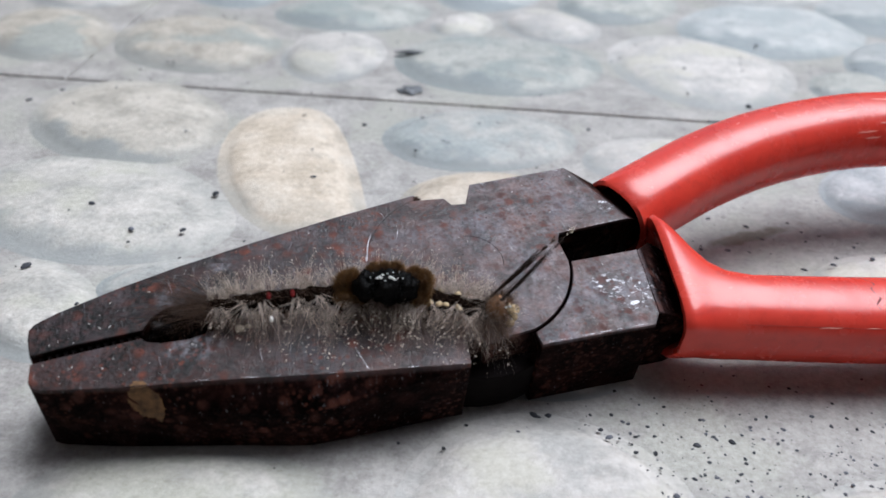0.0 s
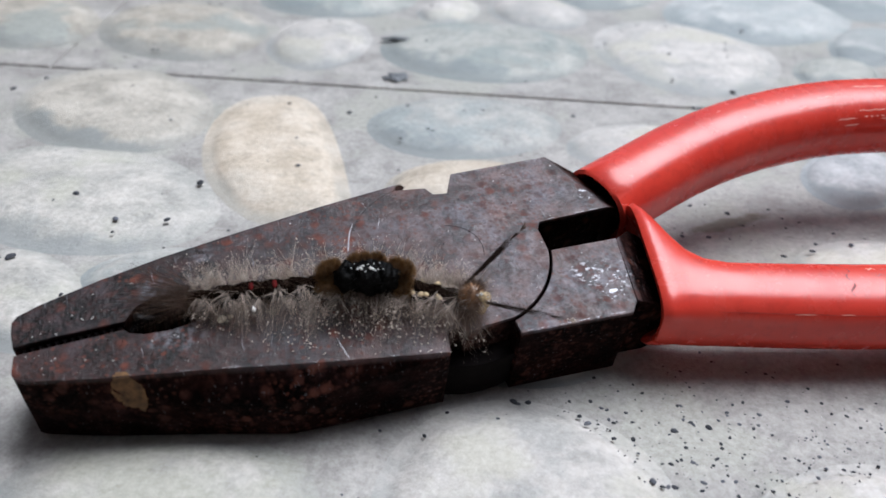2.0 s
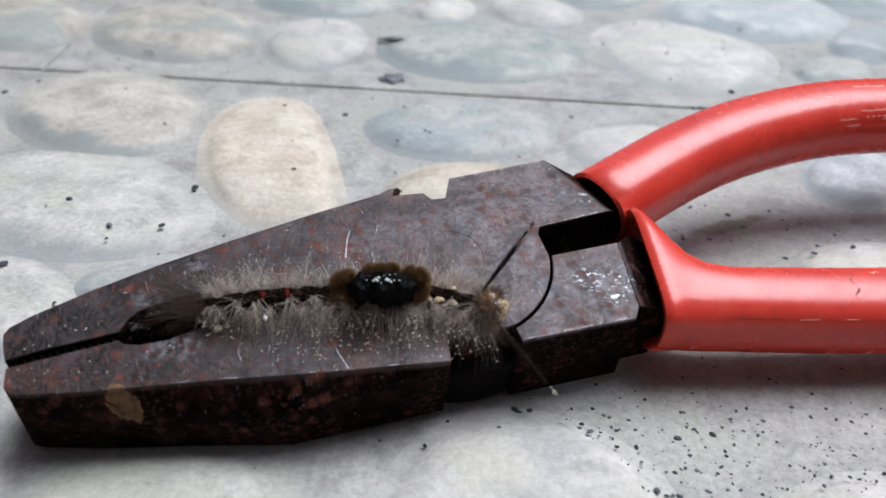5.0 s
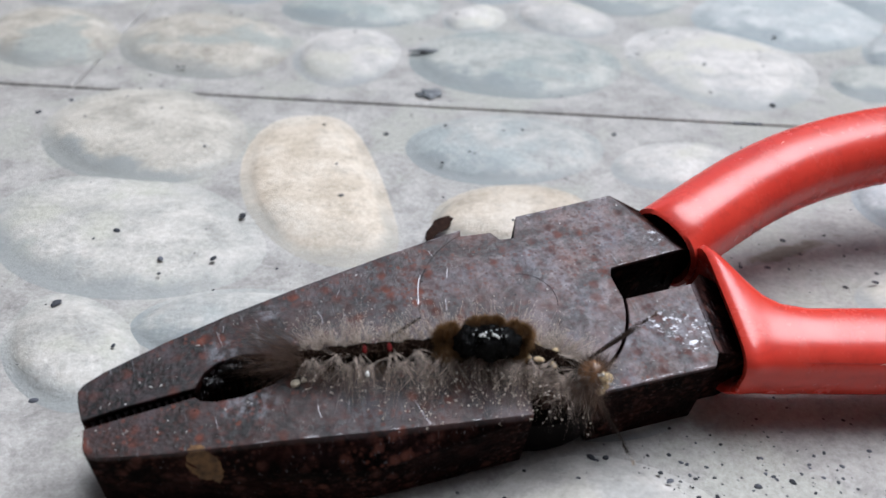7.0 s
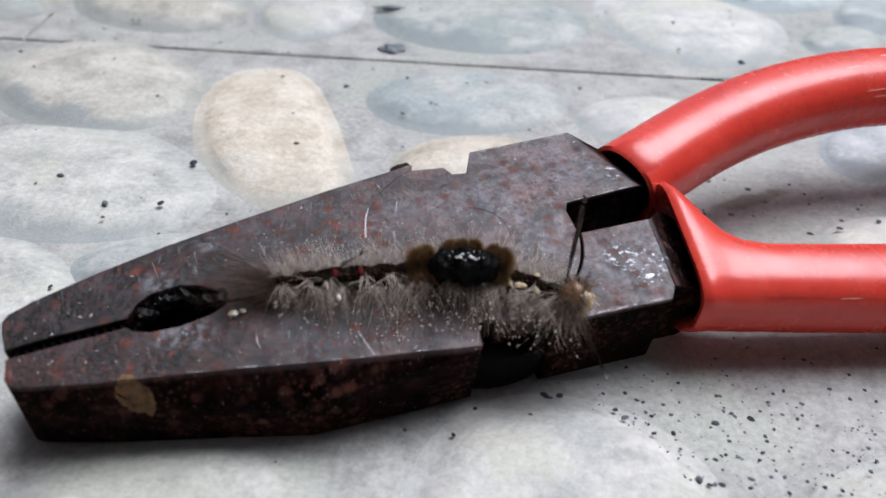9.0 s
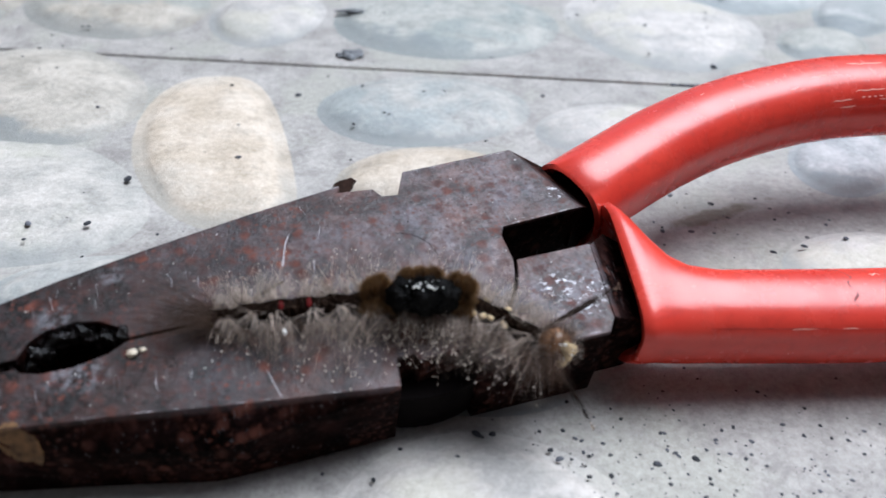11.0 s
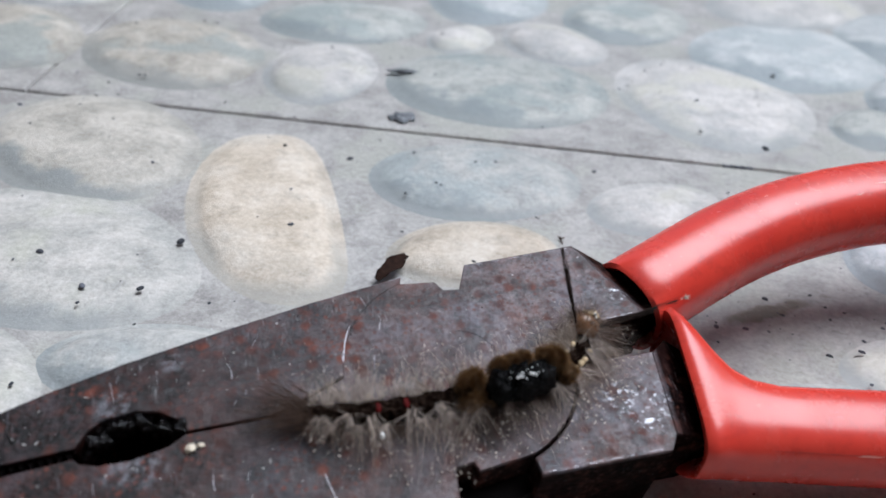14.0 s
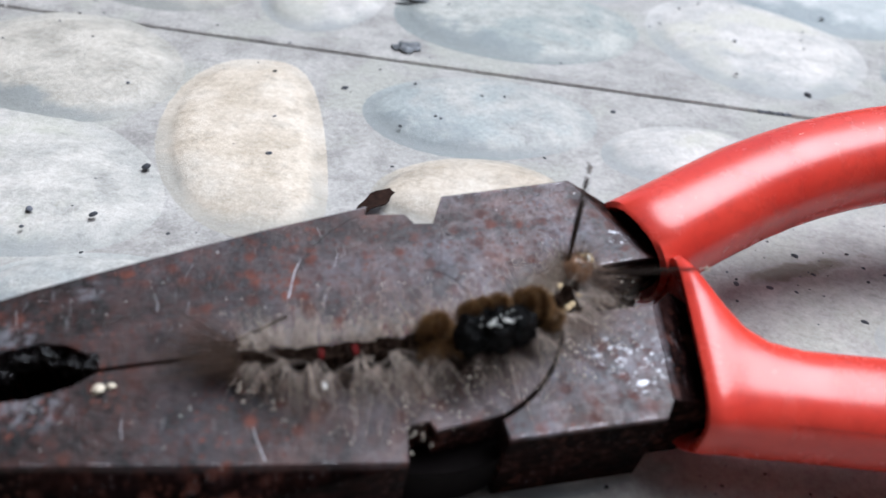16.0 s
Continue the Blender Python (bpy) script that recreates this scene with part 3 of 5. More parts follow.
# lever below it: far jaw, lower disc, block that carries the near handle
bm = bmesh.new()
gap_arc = arc(JX, JY, JR - 0.03, 174, 106, 14)
far_jaw = ([(0.1, 0.5)] + FAR_EDGE
           + gap_arc[::-1] + [(43.0, 3.4), (34.8, 0.22), (25.1, 0.5), (24.6, 1.9), (22.3, 3.7), (19.7, 4.4), (16.6, 4.1), (14.8, 3.1), (13.4, 1.2), (5.2, 1.0)])
prism(bm, far_jaw, -THICK + 0.05, -0.05)
prism(bm, [(0.4, -0.75), (13.6, -0.75), (13.6, 1.3), (0.4, 1.0)], -THICK + 0.3, -6.5)
prism(bm, [(13.5, -1.5), (24.7, -1.5), (24.7, 4.2), (13.5, 4.2)], -THICK + 0.3, -THICK + 1.0)
block_arc = arc(JX, JY, JR + 0.42, -73, -14, 12)
prism(bm, block_arc + [(83.0, -1.9), (80.4, -13.6), (78.9, -15.4), (62.4, -14.5)], -THICK - 0.9, -0.08)
loft(bm, [[(83.0, -2.0, -0.1), (83.0, -2.0, -12.9), (80.5, -13.5, -12.9), (80.5, -13.5, -0.1)],
          [(86.7, 0.6, -2.0), (86.7, 0.6, -12.6), (84.5, -13.9, -12.6), (84.5, -13.9, -2.4)],
          [(95, -9.5, -3.6), (95, -9.5, -8.6), (93, -14.0, -8.6), (93, -14.0, -3.6)]])
pliers_part("jaw_lever", bm, "worn rust-brown steel lever with a pitted face")

# the lower disc of the joint, painted near black for shade in the notch
bm = bmesh.new()
prism(bm, arc(JX, -0.2, 14.4, 0, 354, 48), -THICK + 0.1, -5.15)
rounded(smooth(part("joint_disc", bm, TEETH, pliers, "near-black disc filling the shaded notch of the joint"), 35), 0.13)

# pivot: a flush round rivet with a fine gap
bm = bmesh.new()
ring_out, ring_in = arc(JX, JY, 5.0, -25, 80, 20), arc(JX, JY, 4.92, -25, 80, 20)
for i in range(20):
    quad = [bm.verts.new((x, y, 0.006)) for x, y in (ring_out[i], ring_out[i + 1], ring_in[i + 1], ring_in[i])]
    bm.faces.new(quad)
bmesh.ops.remove_doubles(bm, verts=bm.verts, dist=0.0001)
smooth(part("pivot_ring", bm, TEETH, pliers, "hairline ring of the pivot rivet"))

# bare scratches across the steel
BARE = plain("bare_scratch", (0.24, 0.225, 0.24), 0.35, 0.4, spread=0.3, scale=2500)
scuff = random.Random(60)


def bare_line(name, ends, half, label, along_x=False):
    bm = bmesh.new()
    dx, dy = (0, half) if along_x else (half, 0)
    left_side = [bm.verts.new((x - dx * (0.3 if i == 0 else 1), y - dy * (0.3 if i == 0 else 1), 0.012)) for i, (x, y) in enumerate(ends)]
    right_side = [bm.verts.new((x + dx * (0.3 if i == 0 else 1), y + dy * (0.3 if i == 0 else 1), 0.012)) for i, (x, y) in enumerate(ends)]
    for i in range(len(ends) - 1):
        bm.faces.new((left_side[i], right_side[i], right_side[i + 1], left_side[i + 1]))
    part(name, bm, BARE, pliers, label)


for ends, half in ((((38.7, -8.2), (38.9, -9.6), (39.2, -11.0), (39.5, -12.2)), 0.05), (((46.0, 10.6), (45.2, 9.2), (44.6, 7.6), (44.0, 5.6)), 0.09), (((27.2, -5.2), (27.0, -6.4), (27.1, -7.4)), 0.05), (((30.6, 8.4), (30.9, 7.2), (30.8, 6.2)), 0.05)):
    bare_line("scratch", ends, half, "bright bare scratch")
for j in range(22):
    x = scuff.uniform(6, 50)
    y = scuff.uniform(interp(x, OUT_FRONT) + 1.5, interp(x, FAR_EDGE) - 1.5)
    if abs(y - 0.8) < 4.2 and x < 27:
        continue
    lean, size, half = scuff.gauss(0.15, 0.3), scuff.uniform(0.8, 2.8), scuff.uniform(0.018, 0.035)
    bare_line("scratch", [(x + lean * size * f, y + size * f) for f in (0, 0.35, 0.7, 1)], half, "fine bare scratch")


def rubbed_edge(line, inward, gap, seed):
    """Short bare glints along an edge where the oxide has been rubbed away."""
    rub = random.Random(seed)
    for (x0, y0), (x1, y1) in zip(line, line[1:]):
        long_ = math.hypot(x1 - x0, y1 - y0)
        at = rub.uniform(0, gap)
        while at < long_ - 0.6:
            size = min(rub.uniform(0.4, 2.2), long_ - at - 0.1)
            pts = []
            for f in (0, 0.33, 0.66, 1):
                k = (at + size * f) / long_
                pts.append((x0 + (x1 - x0) * k + inward[0], y0 + (y1 - y0) * k + inward[1]))
            bare_line("worn_edge", pts, rub.uniform(0.015, 0.04), "bare rubbed edge", along_x=True)
            at += size + rub.uniform(0.3, gap)


rubbed_edge(FAR_EDGE[2:], (0.0, -0.14), 2.2, 61)
rubbed_edge(OUT_FRONT[1:], (0.0, 0.16), 11.0, 62)
rubbed_edge([(62.6, -14.4), (78.8, -15.2)], (0.0, 0.16), 1.6, 63)
rubbed_edge([(73.4, 4.05), (84.2, 4.32)], (0.0, 0.15), 1.6, 64)
rubbed_edge([(63.7, 17.1), (79.6, 17.3)], (0.0, -0.16), 3.0, 65)

# pale lint and dust caught on the steel
lint_rnd = random.Random(66)
l_verts, l_faces = [], []
for j in range(260):
    x = lint_rnd.uniform(1, 82)
    low = interp(x, OUT_FRONT) if x < 52 else -11.0 if x < 56 else -14.0
    high = interp(x, FAR_EDGE) if x < 54 else 13.0 if x < 64 else 16.5 if x < 79 else 11.0
    y = lint_rnd.uniform(low + 0.4, high - 0.4)
    if (x < 35 and abs(y - 0.3) < 1.0) or (12.5 < x < 25.5 and -2.2 < y < 4.8) or (x > 72 and -2.8 < y < 4.8) or lint_rnd.random() < 0.5 * (x > 55):
        continue
    k, r, th0 = len(l_verts), lint_rnd.choice((0.04, 0.05, 0.06, 0.08, 0.12)), lint_rnd.uniform(0, 6.28)
    long_ = lint_rnd.choice((1, 1, 1.4, 2.6))
    for i in range(5):
        u, v = long_ * r * math.cos(i * 1.2566), r * lint_rnd.uniform(0.6, 1.1) * math.sin(i * 1.2566)
        l_verts.append((x + u * math.cos(th0) - v * math.sin(th0), y + u * math.sin(th0) + v * math.cos(th0), 0.012))
    l_verts.append((x, y, 0.02 + 0.5 * r))
    l_faces += [(k + i, k + (i + 1) % 5, k + 5) for i in range(5)]

# biting teeth in the mouth of the jaws and in the pipe hole
for i in range(13):
    x = 1.2 + i * 0.95
    bm = bmesh.new()
    y = interp(x, [(0, 0.55), (5.2, 1.0), (13.4, 1.2)])
    prism(bm, [(x - 0.42, y + 0.2), (x, y - 0.62), (x + 0.42, y + 0.2)], -THICK + 0.5, -0.9)
    part("tooth", bm, TEETH, pliers)
for i in range(9):
    x = 14.6 + i * 1.15
    bm = bmesh.new()
    y = interp(x, [(14, 2.2), (16.6, 4.1), (19.7, 4.4), (22.3, 3.7), (24.6, 1.9)])
    prism(bm, [(x - 0.5, y + 0.3), (x, y - 0.5), (x + 0.5, y + 0.3)], -THICK + 0.5, -0.8)
    part("tooth", bm, TEETH, pliers)

# lumps of oily grime packed against the far wall of the pipe hole
OIL = plain("oily_grime", (0.004, 0.0035, 0.0035), 0.13, scale=1400, lift=0.7, depth=0.0004)
clods = random.Random(44)
for i in range(22):
    x = 14.4 + 10.0 * i / 21 + clods.uniform(-0.3, 0.3)
    y = interp(x, [(14, 2.0), (16.6, 3.7), (19.7, 4.0), (22.3, 3.3), (24.6, 1.6)])
    clod = bmesh.new()
    bmesh.ops.create_uvsphere(clod, u_segments=20, v_segments=14, radius=1.0)
    size = clods.uniform(0.55, 1.05)
    for w in clod.verts:
        w.co = w.co * size * (1 + 0.5 * noise.noise(w.co * 1.9 + Vector((i * 3.7, 0, 0))) + 0.16 * noise.noise(w.co * 5.0 + Vector((i, 0, 9))))
        w.co.z *= 1.5
    bmesh.ops.translate(clod, vec=(x, y - clods.uniform(-0.1, 0.5), clods.uniform(-3.4, -1.0)), verts=clod.verts)
    smooth(part("grime_clod", clod, OIL, pliers, "wet black lump of grime"), 70)

# dried paint on the bevel of the front jaw, ragged at its rim
bm = bmesh.new()
grid = {}
for j in range(31):
    for i in range(31):
        f, x = -0.3 + 1.75 * j / 30, 9.7 + 5.8 * i / 30
        y0, w, d = interp(x, OUT_FRONT), interp(x, FLARE), interp(x, DROP)
        if f < 0:
            at = (x, y0 + 0.12 - 2.6 * f, 0.03)
        elif f <= 1:
            at = (x, y0 - w * f - 0.05, d * f + 0.03)
        else:
            at = (x, y0 - w - 0.06, d - (f - 1) * 4.5)
        rim = math.hypot((x - 12.3 - 0.7 * f) / 2.1, (f - 0.62) / 0.76) + 0.34 * noise.noise((x * 0.9, f * 2.2, 3.1)) + 0.2 * noise.noise((x * 3.1, f * 7.0, 1.7))
        grid[i, j] = at if rim < 1 else None
corner = {}
for (i, j), at in grid.items():
    ring = [(i, j), (i + 1, j), (i + 1, j + 1), (i, j + 1)]
    if all(grid.get(c) for c in ring):
        for c in ring:
            if c not in corner:
                corner[c] = bm.verts.new(grid[c])
        bm.faces.new([corner[c] for c in ring])
part("paint_stain", bm, PAINT, pliers, "patch of dried ochre paint")


def grip(name, stations, label, power=2.4, n=32, taper=0.1):
    """A sleeve swept along stations of x, y, half width, half height, turn in degrees, and how square it is there."""
    bm = bmesh.new()
    rings = []
    for x, y, w, h, turn, *square in stations:
        k = square[0] if square else power
        c, s = math.cos(radians(turn)), math.sin(radians(turn))
        ring = []
        for i in range(n):
            th = 2 * math.pi * i / n
            u = w * math.copysign(abs(math.cos(th)) ** (2 / k), math.cos(th))
            v = h * math.copysign(abs(math.sin(th)) ** (2 / k), math.sin(th))
            u *= 1 - taper * max(0.0, -v / h)
            ring.append((x - s * u, y + c * u, -5.3 + v))
        rings.append(ring)
    loft(bm, rings)
    return smooth(part(name, bm, RED, pliers, label), 50)


far_way = [(92, 11.2, 4.6, 4.8, 17), (86.6, 9.2, 4.9, 5.2, 17), (85.5, 8.8, 6.0, 5.9, 17), (85.9, 8.95, 6.6, 6.4, 17), (90, 10.5, 6.45, 6.5, 18), (98.5, 13.5, 6.5, 6.6, 19), (105, 15.7, 6.6, 6.6, 17), (111.1, 17.3, 6.65, 6.6, 14),
           (117, 18.5, 6.7, 6.7, 10), (123.2, 19.3, 6.75, 6.7, 6), (129, 19.7, 6.8, 6.7, 2), (135.3, 19.8, 6.8, 6.7, -2), (142, 19.4, 6.85, 6.7, -6), (148.4, 18.4, 6.85, 6.7, -9), (160, 16.0, 6.8, 6.6, -13),
           (175, 12.2, 6.6, 6.4, -15), (190, 8.4, 6.2, 6.0, -13), (200, 6.4, 5.0, 5.0, -9), (202.5, 6.1, 2.8, 3.0, -9)]
near_way = [(94, -12.6, 4.0, 4.4, -17), (87.2, -8.6, 7.0, 4.9, -14), (86.0, -6.8, 9.8, 5.0, -14, 4.0), (85.6, -6.4, 10.6, 5.6, -14, 4.5), (85.6, -6.3, 11.4, 6.3, -14, 5.0), (86.2, -6.4, 11.6, 6.8, -14, 5.0), (87.0, -7.1, 11.2, 6.9, -14, 4.6), (87.9, -8.3, 10.2, 6.8, -15, 4.0), (89.0, -10.0, 8.7, 6.6, -16, 3.4), (90.4, -11.9, 7.3, 6.4, -17, 3.0), (92.6, -13.5, 6.4, 6.4, -17),
            (96, -14.9, 5.9, 6.4, -18), (102.4, -16.9, 6.0, 6.4, -17),
            (109, -18.9, 6.1, 6.4, -17), (116.3, -21.0, 6.2, 6.4, -16), (126, -23.6, 6.3, 6.4, -13), (138, -26.0, 6.4, 6.4, -9), (150, -27.4, 6.5, 6.4, -4), (165, -27.6, 6.5, 6.3, 3), (180, -26.0, 6.4, 6.2, 8),
            (193, -23.8, 6.0, 5.9, 10), (202, -22.2, 4.8, 4.8, 10), (204.5, -21.8, 2.8, 3.0, 10)]
far_grip = grip("grip", far_way, "glossy red plastic sleeve with scuffs")
near_grip = grip("grip", near_way, "glossy red plastic sleeve with a flared thumb guard", 2.7, taper=0.3)


def grip_point(way, x, across, out=0.0, power=2.4):
    """A point on a grip's skin at x; across: degrees round it from its far side over the top."""
    y, w, h, turn = (float(np.interp(x, [q[0] for q in way[5:]], [q[k] for q in way[5:]])) for k in (1, 2, 3, 4))
    ca, sa = math.cos(radians(across)), math.sin(radians(across))
    u = (w + out) * math.copysign(abs(ca) ** (2 / power), ca)
    v = (h + out) * math.copysign(abs(sa) ** (2 / power), sa)
    c, s = math.cos(radians(turn)), math.sin(radians(turn))
    return Vector((x - s * u, y + c * u, -5.3 + v))


def skin_line(name, way, stations, width, material, parent, label, power):
    """A narrow raised or sunken line on a grip: stations of x and across."""
    bm = bmesh.new()
    rows = []
    for i, (x, across) in enumerate(stations):
        half = width * (0.25 if i in (0, len(stations) - 1) else 1.0)
        deg = math.degrees(half / 6.4)
        rows.append([bm.verts.new(grip_point(way, x, across - deg, -0.012, power)), bm.verts.new(grip_point(way, x, across, 0.015, power)), bm.verts.new(grip_point(way, x, across + deg, -0.012, power))])
    for p, q in zip(rows, rows[1:]):
        bm.faces.new((p[0], p[1], q[1], q[0]))
        bm.faces.new((p[1], p[2], q[2], q[1]))
    return smooth(part(name, bm, material, parent, label), 80)


SEAM = plain("rubbed_red", (0.42, 0.022, 0.013), 0.5, scale=900, spread=0.2)
SCRATCH = plain("pale_scratch", (0.8, 0.36, 0.29), 0.55, scale=900, spread=0.15)
CRACK = plain("dark_crack", (0.16, 0.012, 0.01), 0.7)
wobble = random.Random(5)
skin_line("mould_seam", near_way, [(89.5 + 2.5 * i, 137 + wobble.uniform(-0.6, 0.6)) for i in range(40)], 0.1, SEAM, near_grip, "pale mould seam", 2.7)
for x0, n in ((103, 4), (109.5, 3)):
    skin_line("scratch", near_way, [(x0 + 1.1 * i, 138 + wobble.uniform(-1.5, 1.5)) for i in range(n)], 0.16, SCRATCH, near_grip, "pale scratch", 2.7)
skin_line("crack", near_way, [(109.6, 52), (111.6, 58), (112.0, 66), (112.6, 74), (111.6, 84), (112.4, 92), (111.4, 100), (111.8, 108)], 0.17, CRACK, near_grip, "dark split in the plastic", 2.7)
for x0, a0, n, w in ((136.6, 140, 6, 0.12), (138.2, 151, 5, 0.14), (141.5, 128, 8, 0.1), (142.5, 86, 9, 0.09), (134, 97, 5, 0.08), (129, 108, 3, 0.1), (152, 118, 6, 0.14), (150, 104, 5, 0.12), (146, 144, 4, 0.12), (113.8, 78, 2, 0.2)):
    skin_line("scratch", far_way, [(x0 + 0.85 * j, a0 + wobble.uniform(-0.9, 0.9)) for j in range(n)], w, SCRATCH, far_grip, "pale scratch", 2.4)
for i in range(7):
    skin_line("scratch", far_way, [(142.6 + 1.15 * i, 138), (143.0 + 1.15 * i, 139), (143.3 + 1.15 * i, 138)], 0.16, SCRATCH, far_grip, "pale scratch", 2.4)
# moulded chevrons for the thumb, further up the near grip
for row, a0 in enumerate((67, 79, 91)):
    for i in range(8):
        x0 = 115.2 + 0.8 * row + 1.9 * i
        skin_line("chevron", near_way, [(x0, a0), (x0 + 0.5, a0 + 4), (x0 + 1.0, a0), (x0 + 1.5, a0 + 4)], 0.15, SCRATCH if (i + row) % 3 == 0 else SEAM, near_grip, "small moulded chevron", 2.7)

# ---- the caterpillar ----
# its way over the upper face, in the pliers' space: seconds, x, y
TAIL = [(0, 22.8, 0.9), (3.2, 23.0, 0.9), (5.5, 25.3, 0.6), (6.0, 25.6, 0.6), (6.5, 26.2, 0.4), (7.0, 27.4, 0.2), (7.5, 28.5, 0.3), (8.2, 29.0, 0.0), (10.3, 34.8, -1.2), (11.0, 35.5, -1.3), (11.5, 36.1, -1.5),
        (12.0, 36.9, -1.7), (12.5, 37.2, -1.7), (13.0, 38.1, -2.0), (13.5, 39.2, -1.9), (16.0, 39.2, -2.4)]
MIDDLE = [(0, 30.8, -0.3), (3.2, 31.0, -0.3), (5.5, 33.3, -0.9), (6.0, 33.4, -0.9), (6.5, 34.4, -1.3), (7.0, 35.6, -1.8), (7.5, 36.6, -1.6), (8.2, 37.0, -1.6), (10.3, 42.6, -2.5), (11.0, 43.3, -2.8), (11.5, 43.8, -2.9),
          (12.0, 44.7, -3.2), (12.5, 44.8, -3.1), (13.0, 46.3, -3.6), (13.5, 47.2, -3.6), (16.0, 47.4, -3.8)]
HUMP = [(0, 44.8, -2.7), (3.2, 44.9, -2.8), (5.5, 47.3, -4.2), (6.0, 47.4, -4.4), (6.5, 48.1, -4.6), (7.0, 49.7, -5.0), (7.5, 50.9, -5.2), (8.2, 51.6, -5.0), (10.3, 56.6, -5.8), (11.0, 58.2, -6.1), (11.5, 58.7, -6.0),
        (12.0, 59.4, -6.0), (12.5, 60.1, -5.0), (13.0, 61.5, -3.9), (13.5, 62.7, -3.8), (16.0, 63.2, -3.9)]
NECK = [(0, 51.2, -6.0), (3.2, 51.4, -6.2), (5.5, 54.0, -6.3), (6.0, 54.0, -6.9), (6.5, 54.6, -7.5), (7.0, 55.5, -8.3), (7.5, 56.7, -8.8), (8.2, 57.6, -8.5), (10.3, 62.9, -9.4), (11.0, 64.6, -10.0), (11.5, 65.4, -9.0),
        (12.0, 66.2, -8.1), (12.5, 67.7, -5.6), (13.0, 69.6, -2.4), (13.5, 70.8, -2.2), (16.0, 71.3, -1.6)]
HEAD = [(0, 57.9, -9.3), (0.5, 57.6, -9.3), (1.0, 57.9, -7.9), (1.5, 58.1, -8.1), (2.0, 57.0, -8.8), (3.2, 57.7, -8.4), (5.5, 59.7, -9.8), (6.0, 59.6, -10.7), (6.5, 60.8, -11.0), (7.0, 60.7, -13.0), (7.5, 61.8, -14.2), (8.2, 62.8, -12.0),
        (10.3, 68.6, -14.4), (11.0, 70.2, -16.4), (11.5, 72.0, -12.4), (12.0, 72.6, -8.6), (12.5, 73.4, -4.5), (13.0, 73.7, 0.8), (13.5, 74.4, 2.0), (14.0, 74.2, 2.0), (14.5, 73.7, 0.8), (15.0, 74.1, 1.2), (15.5, 74.0, 1.2), (16.0, 74.4, 2.0)]
STEPS = [0.5 * k for k in range(33)]


def spot_at(way, t):
    ts = [r[0] for r in way]
    return Vector((float(np.interp(t, ts, [r[1] for r in way])), float(np.interp(t, ts, [r[2] for r in way]))))


def spine(t, u):
    """The point at u = 0 (tail) to 4 (head) along the body, and its heading in degrees."""
    pts = [spot_at(way, t) for way in (TAIL, MIDDLE, HUMP, NECK, HEAD)]
    pts = [2 * pts[0] - pts[1]] + pts + [2 * pts[-1] - pts[-2]]

    def at(u):
        k = min(3, max(0, int(u)))
        f = u - k
        a, b, c, d = pts[k:k + 4]
        return 0.5 * ((2 * b) + (c - a) * f + (2 * a - 5 * b + 4 * c - d) * f * f + (3 * b - a - 3 * c + d) * f ** 3)

    p, q = at(u), at(u + 0.02) - at(u - 0.02)
    return p, math.degrees(math.atan2(q.y, q.x))


def raw_part(name, verts, faces, material, parent, label=""):
    me = bpy.data.meshes.new(name)
    me.from_pydata([(x * MM, y * MM, z * MM) for x, y, z in verts], [], faces)
    me.materials.append(material)
    me.shade_smooth()
    ob = new(name, me)
    ob.parent = parent
    if label:
        ob["label"] = label
    return ob


class Brush:
    """Collects tapering, bending hairs into one mesh, in millimetres."""

    def __init__(self, seed):
        self.verts, self.faces, self.tips, self.rnd = [], [], [], random.Random(seed)

    def hair(self, root, way, length, sag=0.2, thick=0.06, low=-9.0):
        root, way = Vector(root), Vector(way).normalized()
        side = way.cross(Vector((0.3, 0.2, 1))).normalized()
        up = side.cross(way)
        k = len(self.verts)
        for j, f in enumerate((0.0, 0.4, 0.75)):
            p = root + way * (length * f) + Vector((0, 0, -sag * length * f * f))
            p.z = max(p.z, low)
            r = thick * (1 - 0.75 * f)
            for a in range(3):
                q = p + side * (r * math.cos(a * 2.094)) + up * (r * math.sin(a * 2.094))
                self.verts.append(tuple(q))
        tip = root + way * length + Vector((0, 0, -sag * length))
        tip.z = max(tip.z, low)
        self.verts.append(tuple(tip))
        self.tips.append(tip)
        for j in range(2):
            for a in range(3):
                b = (a + 1) % 3
                self.faces.append((k + 3 * j + a, k + 3 * j + b, k + 3 * j + 3 + b, k + 3 * j + 3 + a))
        for a in range(3):
            self.faces.append((k + 6 + a, k + 6 + (a + 1) % 3, k + 9))

    def bead(self, at, r):
        k = len(self.verts)
        x, y, z = at
        self.verts += [(x + r, y, z), (x - r, y, z), (x, y + r, z), (x, y - r, z), (x, y, z + r), (x, y, z - r)]
        for a, b, c in ((0, 2, 4), (2, 1, 4), (1, 3, 4), (3, 0, 4), (2, 0, 5), (1, 2, 5), (3, 1, 5), (0, 3, 5)):
            self.faces.append((k + a, k + b, k + c))

    def made(self, name, material, parent, label=""):
        return raw_part(name, self.verts, self.faces, material, parent, label)


def hair_colour(name, colour, rough=0.45, spread=1.6, gloss=0.5):
    m, t, b = shader(name, rough)
    b.inputs["Specular IOR Level"].default_value = gloss
    rnd = t.nodes.new("ShaderNodeNewGeometry").outputs["Random Per Island"]
    lo, mid, hi = (tuple(min(0.85, c * k) for c in colour) for k in (0.35, 0.85, spread))
    t.links.new(ramp(t, rnd, [(0.0, lo), (0.62, mid), (1.0, hi)]), b.inputs["Base Color"])
    return m


